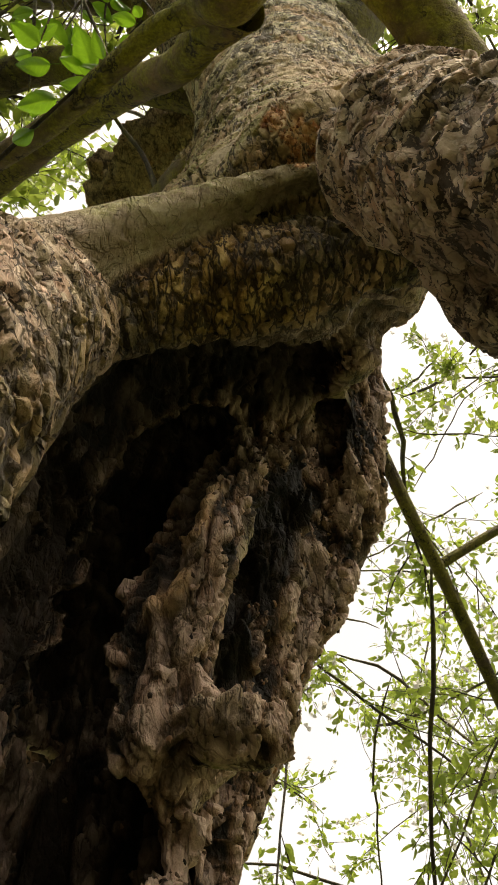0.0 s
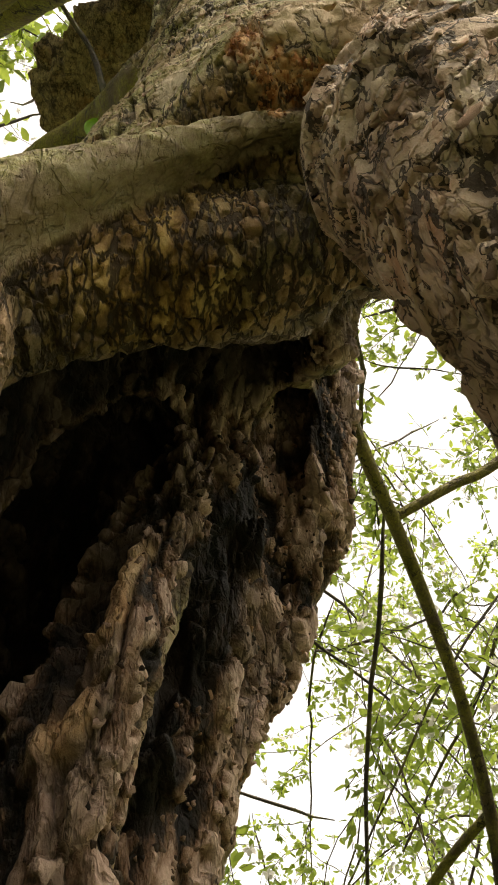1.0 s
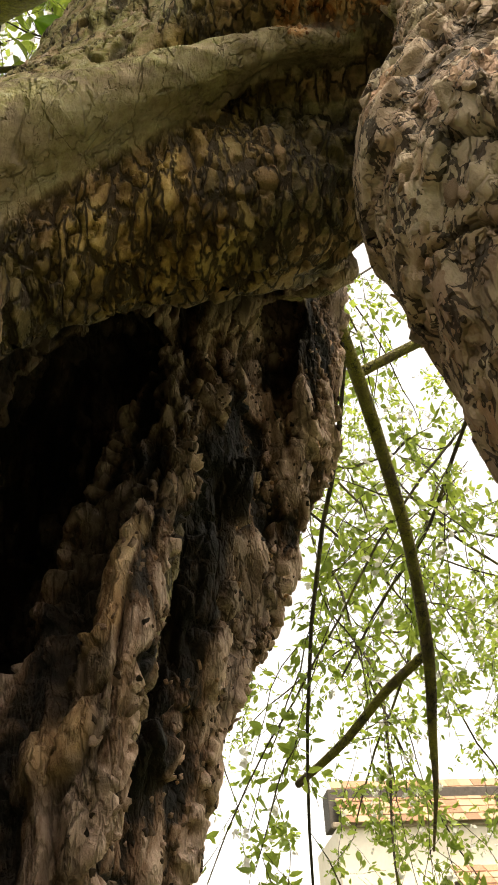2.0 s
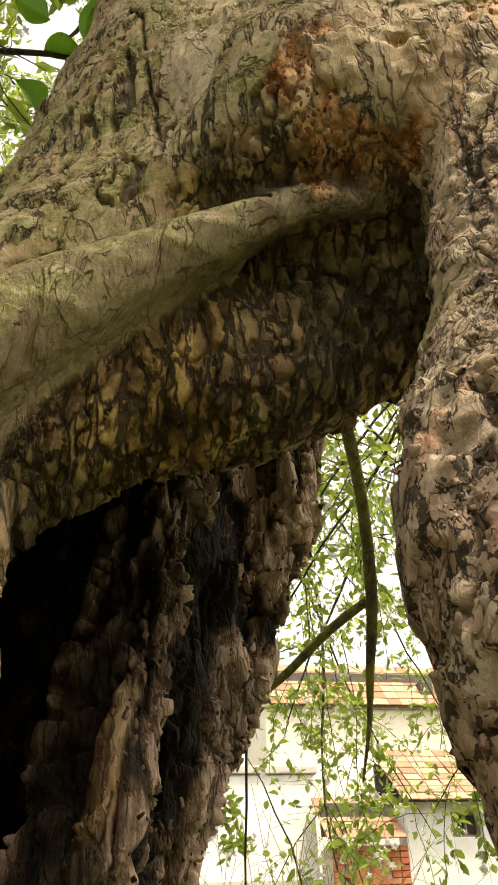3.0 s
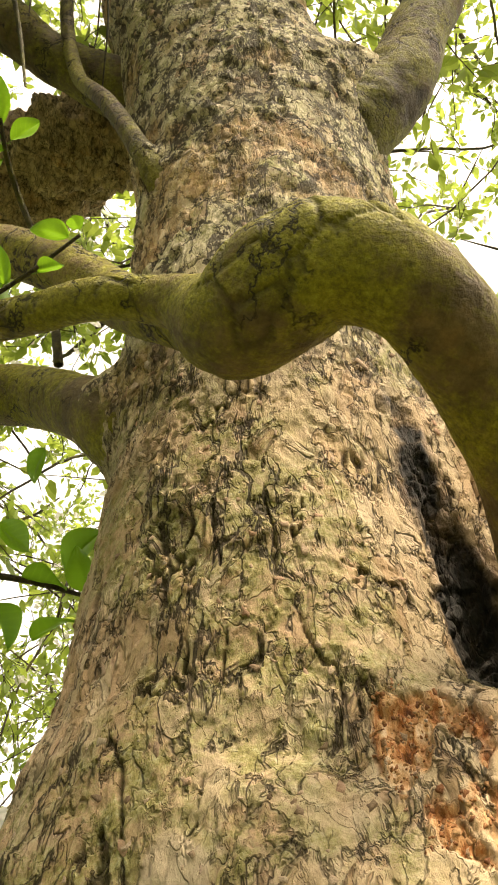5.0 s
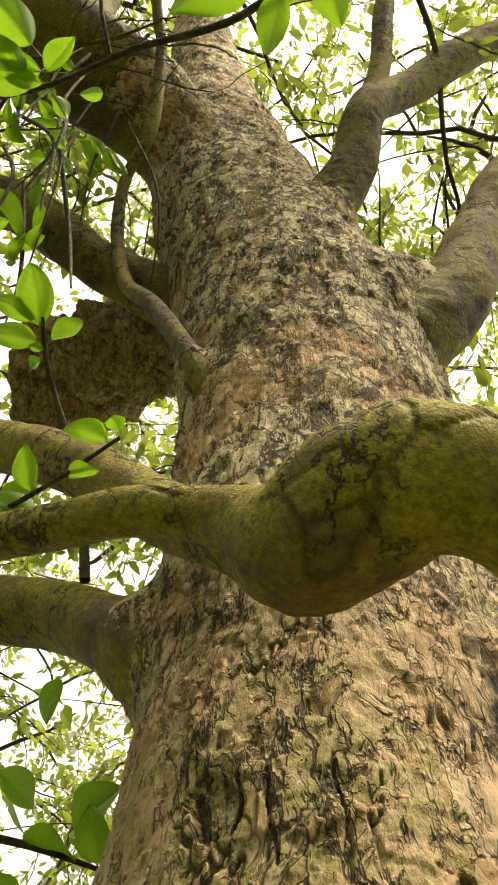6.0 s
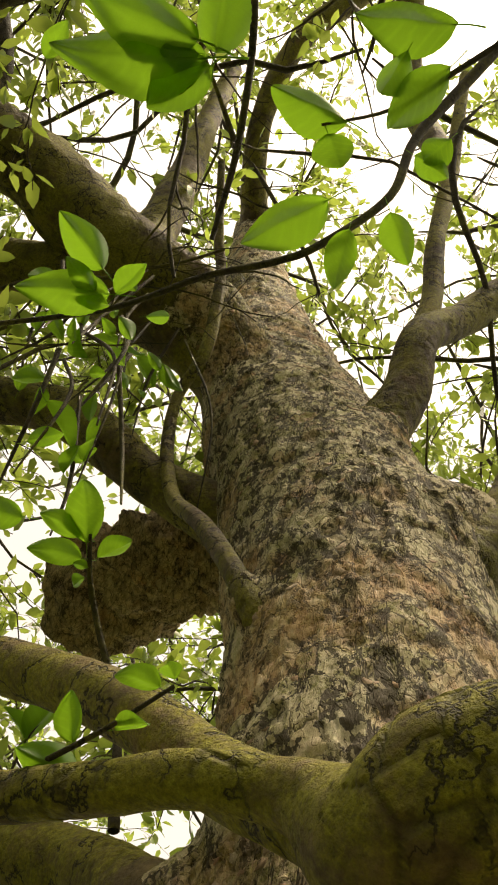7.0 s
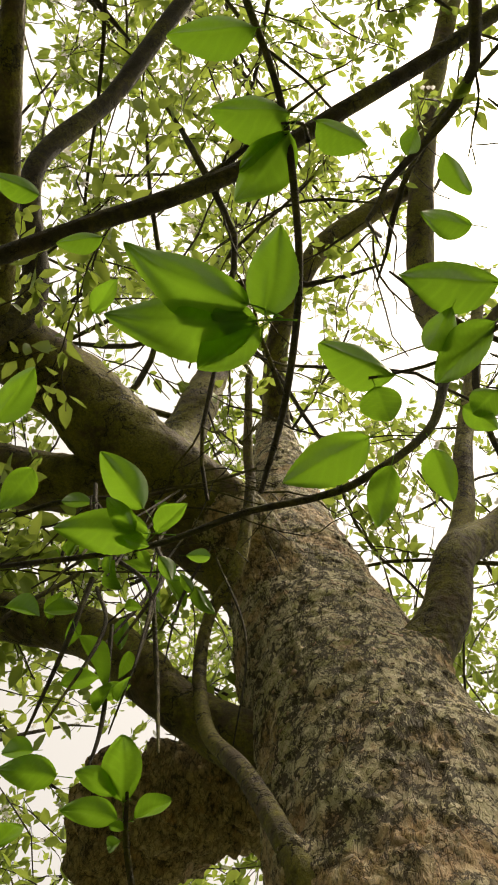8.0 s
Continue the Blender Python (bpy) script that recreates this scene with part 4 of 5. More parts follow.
# ---- limbs ----
limb("limb", [(0.325, 0.39, 1.40, 0.045), (0.288, 0.335, 1.56, 0.040), (0.242, 0.268, 1.645, 0.037), (0.182, 0.21, 1.69, 0.037), (0.129, 0.176, 1.716, 0.038),
              (0.085, 0.180, 1.738, 0.043), (0.054, 0.208, 1.743, 0.047), (0.023, 0.250, 1.745, 0.040), (-0.012, 0.275, 1.785, 0.022),
              (-0.069, 0.306, 1.812, 0.0175), (-0.135, 0.359, 1.833, 0.017), (-0.25, 0.45, 1.88, 0.018), (-0.5, 0.6, 1.98, 0.02)], tree, MOSSY,
     "smooth mossy limb bent round the trunk", 320, 80, 0.12)
limb("limb", [(0.045, 0.27, 1.755, 0.03), (0.0, 0.315, 1.815, 0.026), (-0.05, 0.375, 1.90, 0.026), (-0.117, 0.423, 1.995, 0.026), (-0.208, 0.494, 2.094, 0.027),
              (-0.313, 0.573, 2.176, 0.028), (-0.6, 0.8, 2.35, 0.03)], tree, MOSSY, "", 90, 28)
limb("limb", [(0.08, 0.52, 1.84, 0.06), (-0.01, 0.53, 1.885, 0.05), (-0.055, 0.57, 1.945, 0.038), (-0.109, 0.651, 2.033, 0.036), (-0.19, 0.736, 2.107, 0.038),
              (-0.315, 0.865, 2.22, 0.04), (-0.7, 1.2, 2.5, 0.04)], tree, MOSSY, "", 90, 28)
limb("broken_limb", [(0.08, 0.66, 2.80, 0.10), (-0.025, 0.762, 2.87, 0.10), (-0.151, 0.878, 2.93, 0.112), (-0.25, 1.00, 2.99, 0.105), (-0.29, 1.05, 3.01, 0.075), (-0.31, 1.075, 3.02, 0.01)], tree, BARK,
     "broken dead limb with rough bark", 120, 90, 0.6, 42.0, 3, {"flaky": 0.0, "upper": 1.0, "lichen": 0.0, "raw": 0.2, "ochre": 0.45, "golden": 0.9})
limb("limb", [(0.03, 0.63, 3.12, 0.05), (-0.05, 0.58, 3.22, 0.07), (-0.186, 0.497, 3.331, 0.084), (-0.355, 0.443, 3.39, 0.088), (-0.508, 0.383, 3.451, 0.086), (-0.726, 0.296, 3.518, 0.086),
              (-1.01, 0.253, 3.675, 0.08), (-1.7, 0.1, 4.2, 0.06)], tree, GREY_BARK, "", 90, 36, 0.2)
limb("limb", [(0.06, 0.68, 3.05, 0.05), (-0.05, 0.62, 3.2, 0.075), (-0.222, 0.539, 3.319, 0.071), (-0.469, 0.523, 3.42, 0.068), (-0.747, 0.569, 3.505, 0.068), (-0.984, 0.601, 3.594, 0.066),
              (-1.6, 0.8, 3.9, 0.05)], tree, GREY_BARK, "", 80, 32, 0.2)
limb("limb", [(0.0, 0.65, 2.75, 0.06), (-0.184, 0.646, 2.833, 0.042), (-0.275, 0.628, 2.886, 0.045), (-0.397, 0.635, 2.984, 0.045), (-0.572, 0.69, 3.07, 0.045),
              (-0.797, 0.792, 3.246, 0.045), (-1.3, 1.0, 3.6, 0.035)], tree, GREY_BARK, "", 80, 28)
limb("limb", [(-0.36, 0.45, 3.4, 0.06), (-0.402, 0.498, 3.838, 0.062), (-0.396, 0.431, 4.059, 0.058), (-0.395, 0.382, 4.276, 0.051), (-0.404, 0.28, 4.608, 0.042),
              (-0.4, 0.1, 5.2, 0.03)], tree, GREY_BARK, "", 60, 24)
limb("limb", [(0.10, 0.53, 2.66, 0.07), (0.148, 0.465, 2.832, 0.050), (0.19, 0.405, 2.95, 0.042), (0.209, 0.346, 3.088, 0.038), (0.312, 0.335, 3.278, 0.036),
              (0.51, 0.274, 3.605, 0.04), (1.0, 0.2, 4.3, 0.03)], tree, GREY_BARK, "", 80, 28)
limb("limb", [(0.205, 0.36, 3.05, 0.03), (0.212, 0.355, 3.12, 0.025), (0.238, 0.309, 3.282, 0.021), (0.245, 0.24, 3.504, 0.021), (0.28, 0.13, 3.839, 0.02), (0.3, -0.1, 4.3, 0.015)],
     tree, GREY_BARK, "", 60, 20)
limb("limb", [(0.17, 0.5, 2.4, 0.09), (0.308, 0.441, 2.546, 0.056), (0.381, 0.405, 2.744, 0.049), (0.496, 0.359, 3.004, 0.05), (0.9, 0.3, 3.6, 0.04)], tree, GREY_BARK, "", 60, 28)
limb("limb", [(0.02, 0.50, 2.22, 0.026), (-0.03, 0.47, 2.29, 0.016), (-0.09, 0.52, 2.5, 0.0135), (-0.144, 0.6, 2.71, 0.0125), (-0.18, 0.6, 2.88, 0.012), (-0.19, 0.55, 3.0, 0.011),
              (-0.165, 0.47, 3.08, 0.013), (-0.18, 0.38, 3.25, 0.011), (-0.207, 0.324, 3.341, 0.010), (-0.25, 0.2, 3.5, 0.008)], tree, GREY_BARK, "thin winding grey branch", 120, 16, 0.06)
limb("limb", [(-0.726, 0.074, 2.902, 0.015), (-0.533, -0.055, 2.937, 0.015), (-0.417, -0.128, 2.957, 0.015), (-0.305, -0.213, 3.0, 0.014),
              (-0.197, -0.325, 3.06, 0.014), (-0.083, -0.446, 3.142, 0.013), (0.034, -0.583, 3.229, 0.013), (0.4, -1.0, 3.5, 0.01)], tree, TWIG, "", 90, 12, 0.08)
limb("limb", [(-0.8, 0.25, 3.40, 0.03), (-0.751, 0.146, 3.501, 0.031), (-0.853, -0.108, 3.66, 0.026), (-0.773, -0.327, 3.919, 0.025), (-0.71, -0.619, 4.194, 0.023), (-0.6, -1.0, 4.6, 0.015)],
     tree, TWIG, "", 60, 16)
limb("limb", [(-0.80, 0.3, 3.45, 0.03), (-0.811, 0.036, 3.422, 0.026), (-0.854, -0.207, 3.427, 0.026), (-0.884, -0.419, 3.424, 0.025), (-0.95, -0.9, 3.5, 0.02)], tree, GREY_BARK, "", 60, 16)
limb("limb", [(0.29, 0.12, 3.9, 0.02), (0.31, 0.12, 4.4, 0.04), (0.216, -0.017, 4.899, 0.05), (0.135, -0.347, 5.179, 0.05), (0.085, -0.724, 5.471, 0.045), (0.079, -1.178, 5.783, 0.04)], tree, GREY_BARK, "", 50, 20)
limb("limb", [(-0.16, 0.585, 4.7, 0.05), (-0.24, 0.25, 4.85, 0.04), (-0.188, -0.053, 4.999, 0.041), (-0.043, -0.237, 5.149, 0.04), (0.121, -0.391, 5.292, 0.03)], tree, GREY_BARK, "", 40, 16)
limb("limb", [(0.25, 1.2, 2.6, 0.018), (0.396, 1.448, 2.228, 0.016), (0.48, 1.609, 2.142, 0.016), (0.568, 1.786, 2.042, 0.016), (0.66, 1.99, 1.918, 0.015), (0.741, 2.231, 1.761, 0.016), (0.768, 2.381, 1.623, 0.012), (0.775, 2.45, 1.50, 0.007), (0.762, 2.51, 1.36, 0.003)],
     tree, GREY_BARK, "", 70, 14, 0.06)
limb("limb", [(0.47, 1.60, 2.15, 0.012), (0.621, 1.573, 2.23, 0.012), (0.74, 1.564, 2.296, 0.013), (1.0, 1.5, 2.5, 0.014)], tree, GREY_BARK, "", 40, 12, 0.06)
limb("limb", [(0.745, 2.24, 1.78, 0.013), (0.656, 2.374, 1.726, 0.013), (0.566, 2.553, 1.651, 0.012), (0.465, 2.722, 1.596, 0.011)], tree, GREY_BARK, "", 40, 12, 0.06)


# ---- leaves near the camera ----
def leaf_mesh(name, seed, bend, fold):
    """A young leaf, 1 long: pointed oval with a toothed rim, midrib and curl, and its stalk."""
    rng = np.random.default_rng(seed)
    n, m = 29, 6
    u = np.linspace(0, 1, n)
    half = np.sin(np.pi * u ** 0.82) ** 0.72 * (1 - 0.22 * u)
    half[-1] = 0
    half *= 0.5 / half.max()
    verts, faces, rib = [], [], []
    for i in range(n):
        for j in range(-m, m + 1):
            s = j / m
            rib.append(max(float(j == 0), 0.7 * (math.sin(2 * math.pi * (6.5 * u[i] - 1.3 * abs(s))) > 0.75)))
            tooth = 1 + (0.018 if i % 2 else -0.012) * (abs(j) == m)
            x = s * half[i] * tooth
            z = fold * abs(x) - bend * (u[i] - 0.2) ** 2 + 0.02 * math.sin(9 * u[i] + 2 * s + seed) + 0.035 * math.sin(5 * s + 4 * u[i] + seed * 2) * abs(s)
            z -= 0.012 * (j == 0)
            verts.append((x, u[i], z))
    w = 2 * m + 1
    for i in range(n - 1):
        for j in range(w - 1):
            a = i * w + j
            faces.append((a, a + 1, a + w + 1, a + w))
    k = len(verts)
    stalk = spline([(0, 0.06, 0.0, 0.012), (0, -0.1, -0.015, 0.012), (0, -0.28, 0.03, 0.014)], 6)
    sv, sf, _ = tube(stalk, 6, False)
    rib += [1.0] * len(sv)
    verts += [tuple(p) for p in sv]
    faces += [tuple(int(q) + k for q in f) for f in sf]
    return mesh_of(name, verts, faces, LEAF, True, {"rib": rib})


LEAVES = [leaf_mesh("leaf", 1, 0.25, 0.35), leaf_mesh("leaf", 2, 0.55, 0.2), leaf_mesh("leaf", 3, -0.1, 0.55), leaf_mesh("leaf", 4, 0.4, 0.8)]
LEAF_RNG = random.Random(4)


def leaf(base, tip, width, parent, face=(0.2, -0.3, -1.0), turn=0.35):
    """One leaf from its base to its tip, its flat side towards a given direction, give or take."""
    p, q = Vector(base), Vector(tip)
    y = q - p
    length = y.length
    y.normalize()
    z = Vector(face) + Vector([LEAF_RNG.uniform(-turn, turn) for _ in range(3)])
    z = -(z - z.dot(y) * y).normalized()
    x = y.cross(z)
    ob = new("leaf", LEAF_RNG.choice(LEAVES))
    ob.parent = parent
    m = Matrix((x, y, z)).transposed().to_4x4()
    wide = max(width, 0.5 * length)
    ob.matrix_basis = Matrix.Translation(p) @ m @ Matrix.Diagonal((wide, length, length, 1))
    return ob


def sprig(rows, parent, stems):
    for base, tip, width in rows:
        leaf(base, tip, width, parent)
    for run in stems:
        limb("twig", run, parent, TWIG, "", 16, 8, 0.05)


sprig([((-0.214, -0.062, 2.279), (-0.33, -0.07, 2.265), 0.06),
     ((-0.197, -0.056, 2.278), (-0.205, -0.137, 2.284), 0.048),
     ((-0.198, -0.046, 2.275), (-0.241, 0.001, 2.251), 0.048),
     ((-0.203, -0.05, 2.276), (-0.326, -0.012, 2.252), 0.023),
     ((-0.211, -0.052, 2.277), (-0.242, -0.048, 2.262), 0.03)], tree, [[(-0.205, -0.05, 2.278, 0.0016), (-0.185, -0.02, 2.29, 0.0022), (-0.165, 0.012, 2.305, 0.003)]])
sprig([((-0.229, -0.242, 2.423), (-0.305, -0.226, 2.405), 0.053),
     ((-0.225, -0.223, 2.419), (-0.252, -0.132, 2.384), 0.028),
     ((-0.232, -0.224, 2.419), (-0.262, -0.177, 2.395), 0.022),
     ((-0.202, -0.24, 2.423), (-0.147, -0.231, 2.41), 0.039),
     ((-0.283, -0.313, 2.438), (-0.365, -0.284, 2.417), 0.022)], tree, [[(-0.235, -0.23, 2.42, 0.0014), (-0.215, -0.235, 2.43, 0.002), (-0.205, -0.22, 2.42, 0.003)]])
sprig([((0.005, -0.135, 2.353), (-0.092, -0.112, 2.333), 0.045),
     ((-0.032, -0.102, 2.344), (-0.045, -0.055, 2.32), 0.032),
     ((0.01, -0.099, 2.344), (-0.033, -0.031, 2.315), 0.029),
     ((-0.067, -0.029, 2.326), (-0.143, -0.043, 2.315), 0.045),
     ((-0.082, -0.014, 2.322), (-0.061, 0.015, 2.304), 0.04),
     ((-0.034, -0.179, 2.362), (-0.09, -0.17, 2.346), 0.019),
     ((-0.077, -0.237, 2.374), (-0.044, -0.202, 2.355), 0.021),
     ((-0.109, -0.253, 2.377), (-0.11, -0.222, 2.358), 0.021),
     ((0.03, -0.04, 2.331), (0.011, -0.016, 2.313), 0.032),
     ((0.002, -0.017, 2.325), (0.037, -0.007, 2.311), 0.026)], tree, [[(-0.09, -0.02, 2.325, 0.0015), (-0.03, -0.05, 2.34, 0.002), (0.02, -0.10, 2.35, 0.003), (0.08, -0.16, 2.38, 0.004)]])
sprig([((-0.054, 0.074, 2.528), (-0.138, 0.15, 2.496), 0.04),
     ((-0.021, 0.099, 2.523), (-0.023, 0.17, 2.494), 0.026),
     ((0.02, 0.068, 2.531), (0.057, 0.119, 2.508), 0.041),
     ((-0.287, 0.217, 2.489), (-0.351, 0.164, 2.488), 0.046),
     ((-0.29, 0.244, 2.483), (-0.334, 0.212, 2.477), 0.026),
     ((-0.273, 0.243, 2.483), (-0.38, 0.26, 2.464), 0.021),
     ((-0.266, 0.241, 2.484), (-0.24, 0.191, 2.484), 0.024),
     ((-0.31, 0.256, 2.479), (-0.266, 0.251, 2.469), 0.02),
     ((-0.256, 0.265, 2.478), (-0.23, 0.284, 2.462), 0.02),
     ((-0.225, 0.257, 2.481), (-0.194, 0.245, 2.472), 0.012)], tree, [])
sprig([((-0.217, 0.49, 2.334), (-0.24, 0.405, 2.342), 0.023),
     ((-0.223, 0.483, 2.336), (-0.277, 0.459, 2.328), 0.018),
     ((-0.218, 0.509, 2.33), (-0.281, 0.503, 2.318), 0.027),
     ((-0.2, 0.505, 2.332), (-0.167, 0.471, 2.328), 0.027),
     ((-0.209, 0.531, 2.325), (-0.22, 0.537, 2.311), 0.018),
     ((-0.207, 0.518, 2.328), (-0.226, 0.51, 2.317), 0.013)], tree, [[(-0.215, 0.48, 2.337, 0.002), (-0.203, 0.53, 2.326, 0.0035), (-0.175, 0.57, 2.286, 0.004), (-0.13, 0.60, 2.2, 0.0045), (-0.10, 0.62, 2.06, 0.006)]])
sprig([((-0.396, 0.168, 2.374), (-0.413, 0.214, 2.351), 0.034),
     ((-0.447, 0.134, 2.381), (-0.419, 0.066, 2.385), 0.026),
     ((-0.463, -0.102, 2.436), (-0.516, -0.112, 2.425), 0.026),
     ((-0.388, -0.077, 2.432), (-0.43, -0.061, 2.415), 0.024),
     ((-0.377, 0.0, 2.414), (-0.362, -0.044, 2.413), 0.024),
     ((-0.289, 0.464, 2.308), (-0.349, 0.464, 2.294), 0.036),
     ((-0.319, 0.445, 2.312), (-0.35, 0.447, 2.298), 0.024),
     ((-0.332, 0.55, 2.287), (-0.309, 0.501, 2.287), 0.024),
     ((-0.386, 0.311, 2.341), (-0.343, 0.301, 2.332), 0.018)], tree, [])
sprig([((-0.036, 0.641, 1.766), (-0.06, 0.609, 1.797), 0.031),
     ((-0.061, 0.635, 1.784), (-0.033, 0.59, 1.812), 0.031),
     ((-0.103, 0.651, 1.778), (-0.055, 0.631, 1.767), 0.032),
     ((-0.084, 0.683, 1.73), (-0.05, 0.644, 1.748), 0.029),
     ((-0.135, 0.625, 1.823), (-0.094, 0.621, 1.793), 0.029),
     ((-0.131, 0.674, 1.758), (-0.097, 0.681, 1.717), 0.024),
     ((-0.099, 0.568, 1.883), (-0.111, 0.584, 1.847), 0.018)], tree, [[(-0.2, 0.68, 1.80, 0.004), (-0.10, 0.652, 1.778, 0.0035), (-0.036, 0.645, 1.762, 0.002)]])
sprig([((-0.255, 0.93, 2.482), (-0.222, 0.87, 2.534), 0.034),
     ((-0.257, 0.93, 2.482), (-0.295, 0.903, 2.509), 0.022)], tree, [[(-0.27, 1.0, 2.35, 0.003), (-0.256, 0.94, 2.47, 0.002), (-0.24, 0.91, 2.51, 0.001)]])
sprig([((-0.099, 0.312, 1.893), (-0.132, 0.3, 1.887), 0.02),
     ((-0.091, 0.306, 1.897), (-0.1, 0.29, 1.893), 0.015),
     ((-0.144, 0.351, 1.866), (-0.159, 0.316, 1.876), 0.02),
     ((-0.133, 0.37, 1.852), (-0.177, 0.353, 1.85), 0.028),
     ((-0.12, 0.339, 1.874), (-0.099, 0.321, 1.871), 0.017),
     ((-0.244, 0.425, 1.814), (-0.273, 0.436, 1.792), 0.023),
     ((-0.211, 0.392, 1.837), (-0.263, 0.396, 1.821), 0.031),
     ((-0.231, 0.332, 1.881), (-0.265, 0.304, 1.887), 0.031)], tree, [[(-0.09, 0.31, 1.895, 0.0015), (-0.14, 0.35, 1.865, 0.002), (-0.24, 0.42, 1.82, 0.003), (-0.35, 0.5, 1.8, 0.004)]])
limb("twig", [(-0.31, -0.35, 2.46, 0.004), (-0.247, -0.26, 2.44, 0.004), (-0.205, -0.17, 2.40, 0.004), (-0.175, -0.08, 2.36, 0.0038), (-0.16, 0.02, 2.31, 0.0035), (-0.16, 0.10, 2.27, 0.0025)],
     tree, TWIG, "", 50, 10, 0.08)
limb("twig", [(-0.47, 0.347, 2.485, 0.003), (-0.281, 0.272, 2.507, 0.0038), (-0.174, 0.203, 2.526, 0.0042), (-0.094, 0.163, 2.537, 0.0045), (-0.047, 0.13, 2.546, 0.005), (0.023, 0.061, 2.615, 0.006),
              (0.046, -0.009, 2.735, 0.007), (0.116, -0.112, 2.864, 0.008), (0.3, -0.4, 3.2, 0.01)], tree, TWIG, "", 60, 10, 0.08)

# dead twigs hanging in a tangle beside the stem
TWIG_RNG = random.Random(9)
for _ in range(22):
    a = Vector((TWIG_RNG.uniform(-0.46, -0.20), TWIG_RNG.uniform(0.33, 0.50), TWIG_RNG.uniform(2.70, 3.10)))
    b = a + Vector((TWIG_RNG.uniform(-0.10, 0.12), TWIG_RNG.uniform(0.0, 0.16), -TWIG_RNG.uniform(0.2, 0.42)))
    mid = (a + b) / 2 + Vector([TWIG_RNG.uniform(-0.035, 0.035) for _ in range(3)])
    r = TWIG_RNG.uniform(0.0018, 0.0042)
    limb("twig", [(*a, r), (*mid, r * 0.9), (*b, r * 0.4)], tree, TWIG, "", 18, 6, 0.08)
    if TWIG_RNG.random() < 0.6:
        for _ in range(2):
            p = a.lerp(b, TWIG_RNG.uniform(0.2, 1.0))
            leaf(p, p + Vector((TWIG_RNG.uniform(-0.05, 0.05), TWIG_RNG.uniform(-0.05, 0.05), TWIG_RNG.uniform(-0.03, 0.02))), 0.018, tree, turn=0.7)

# ---- crown: twigs, leaves and blossom past counting ----
RNG = np.random.default_rng(12)
twig_runs, leaf_base, leaf_dir, leaf_len, bloom = {}, [], [], [], []


def add_tube(run, sides):
    if not ((np.abs(run[:, 0]) < 0.75) & (run[:, 1] > -1.2) & (run[:, 1] < 0.9) & (run[:, 2] < 2.7)).any():
        twig_runs.setdefault((len(run), sides), []).append(run)


def brushwood():
    """All twigs as one mesh of thin tapering tubes."""
    vs, fs, count = [], [], 0
    for (n, sides), runs in twig_runs.items():
        p = np.array(runs)
        d = np.gradient(p[..., :3], axis=1)
        d /= np.linalg.norm(d, axis=2)[..., None] + 1e-9
        a = np.cross(d, np.array([0.31, 0.87, 0.38]))
        a /= np.linalg.norm(a, axis=2)[..., None] + 1e-9
        b = np.cross(d, a)
        ang = np.linspace(0, 2 * np.pi, sides, endpoint=False)
        v = p[:, :, None, :3] + p[:, :, None, 3:] * (np.cos(ang)[None, None, :, None] * a[:, :, None] + np.sin(ang)[None, None, :, None] * b[:, :, None])
        i, j = np.arange(n - 1)[:, None] * sides, np.arange(sides)[None, :]
        jn = (j + 1) % sides
        f = np.stack([i + j, i + jn, i + sides + jn, i + sides + j], -1).reshape(-1, 4)
        vs.append(v.reshape(-1, 3))
        fs.append((np.arange(len(p))[:, None, None] * (n * sides) + f[None]).reshape(-1, 4) + count)
        count += len(vs[-1])
    return np.vstack(vs), np.vstack(fs)


def unit(v):
    return v / (math.sqrt(v[0] * v[0] + v[1] * v[1] + v[2] * v[2]) + 1e-9)


def wander(start, way, length, r0, r1, sag, n, jitter):
    """A crooked run that sags and tapers."""
    d = unit(np.array(way, float))
    i = np.arange(n)
    ways = d + np.cumsum(RNG.normal(0, jitter, (n, 3)), 0) - np.array([0, 0, sag]) * i[:, None]
    ways /= np.linalg.norm(ways, axis=1)[:, None] + 1e-9
    rows = np.empty((n, 4))
    rows[0, :3] = start
    rows[1:, :3] = np.array(start) + np.cumsum(ways[:-1], 0) * length / (n - 1)
    rows[:, 3] = (r0 + (r1 - r0) * i / (n - 1)) * np.minimum(1.0, 0.3 + i / 3)
    return rows, ways[-1]


def clear(p):
    """Room that stays free of loose foliage: round the trunk's front and under it."""
    return not (abs(p[0] + 0.05) < 0.6 and -0.7 < p[1] < 0.8 and p[2] < 2.6)


def leaves_on(run, every, size, blossom):
    seg = np.diff(run[:, :3], axis=0)
    seg = np.repeat(seg, every, axis=0)
    p = np.repeat(run[:-1, :3], every, axis=0) + seg * RNG.random((len(seg), 1))
    keep = ~((np.abs(p[:, 0] + 0.05) < 0.4) & (p[:, 1] > -0.4) & (p[:, 1] < 0.65) & (p[:, 2] < 3.7))
    keep &= ~((np.abs(p[:, 0] + 0.05) < 0.6) & (p[:, 1] > -0.7) & (p[:, 1] < 0.8) & (p[:, 2] < 2.6))
    d = seg / (np.linalg.norm(seg, axis=1)[:, None] + 1e-9) * 0.5 + RNG.normal(0, 0.6, seg.shape)
    d /= np.linalg.norm(d, axis=1)[:, None]
    leaf_base.append((p + d * 0.008)[keep])
    leaf_dir.append(d[keep])
    leaf_len.append(size * RNG.uniform(0.55, 1.25, len(p))[keep])
    if RNG.random() < blossom and clear(run[-1, :3]) and np.linalg.norm(run[-1, :3] - np.array([-0.1, 0.2, 2.9])) > 1.2:
        for _ in range(RNG.integers(1, 3)):
            bloom.append(run[-1, :3] + RNG.normal(0, 0.025, 3))


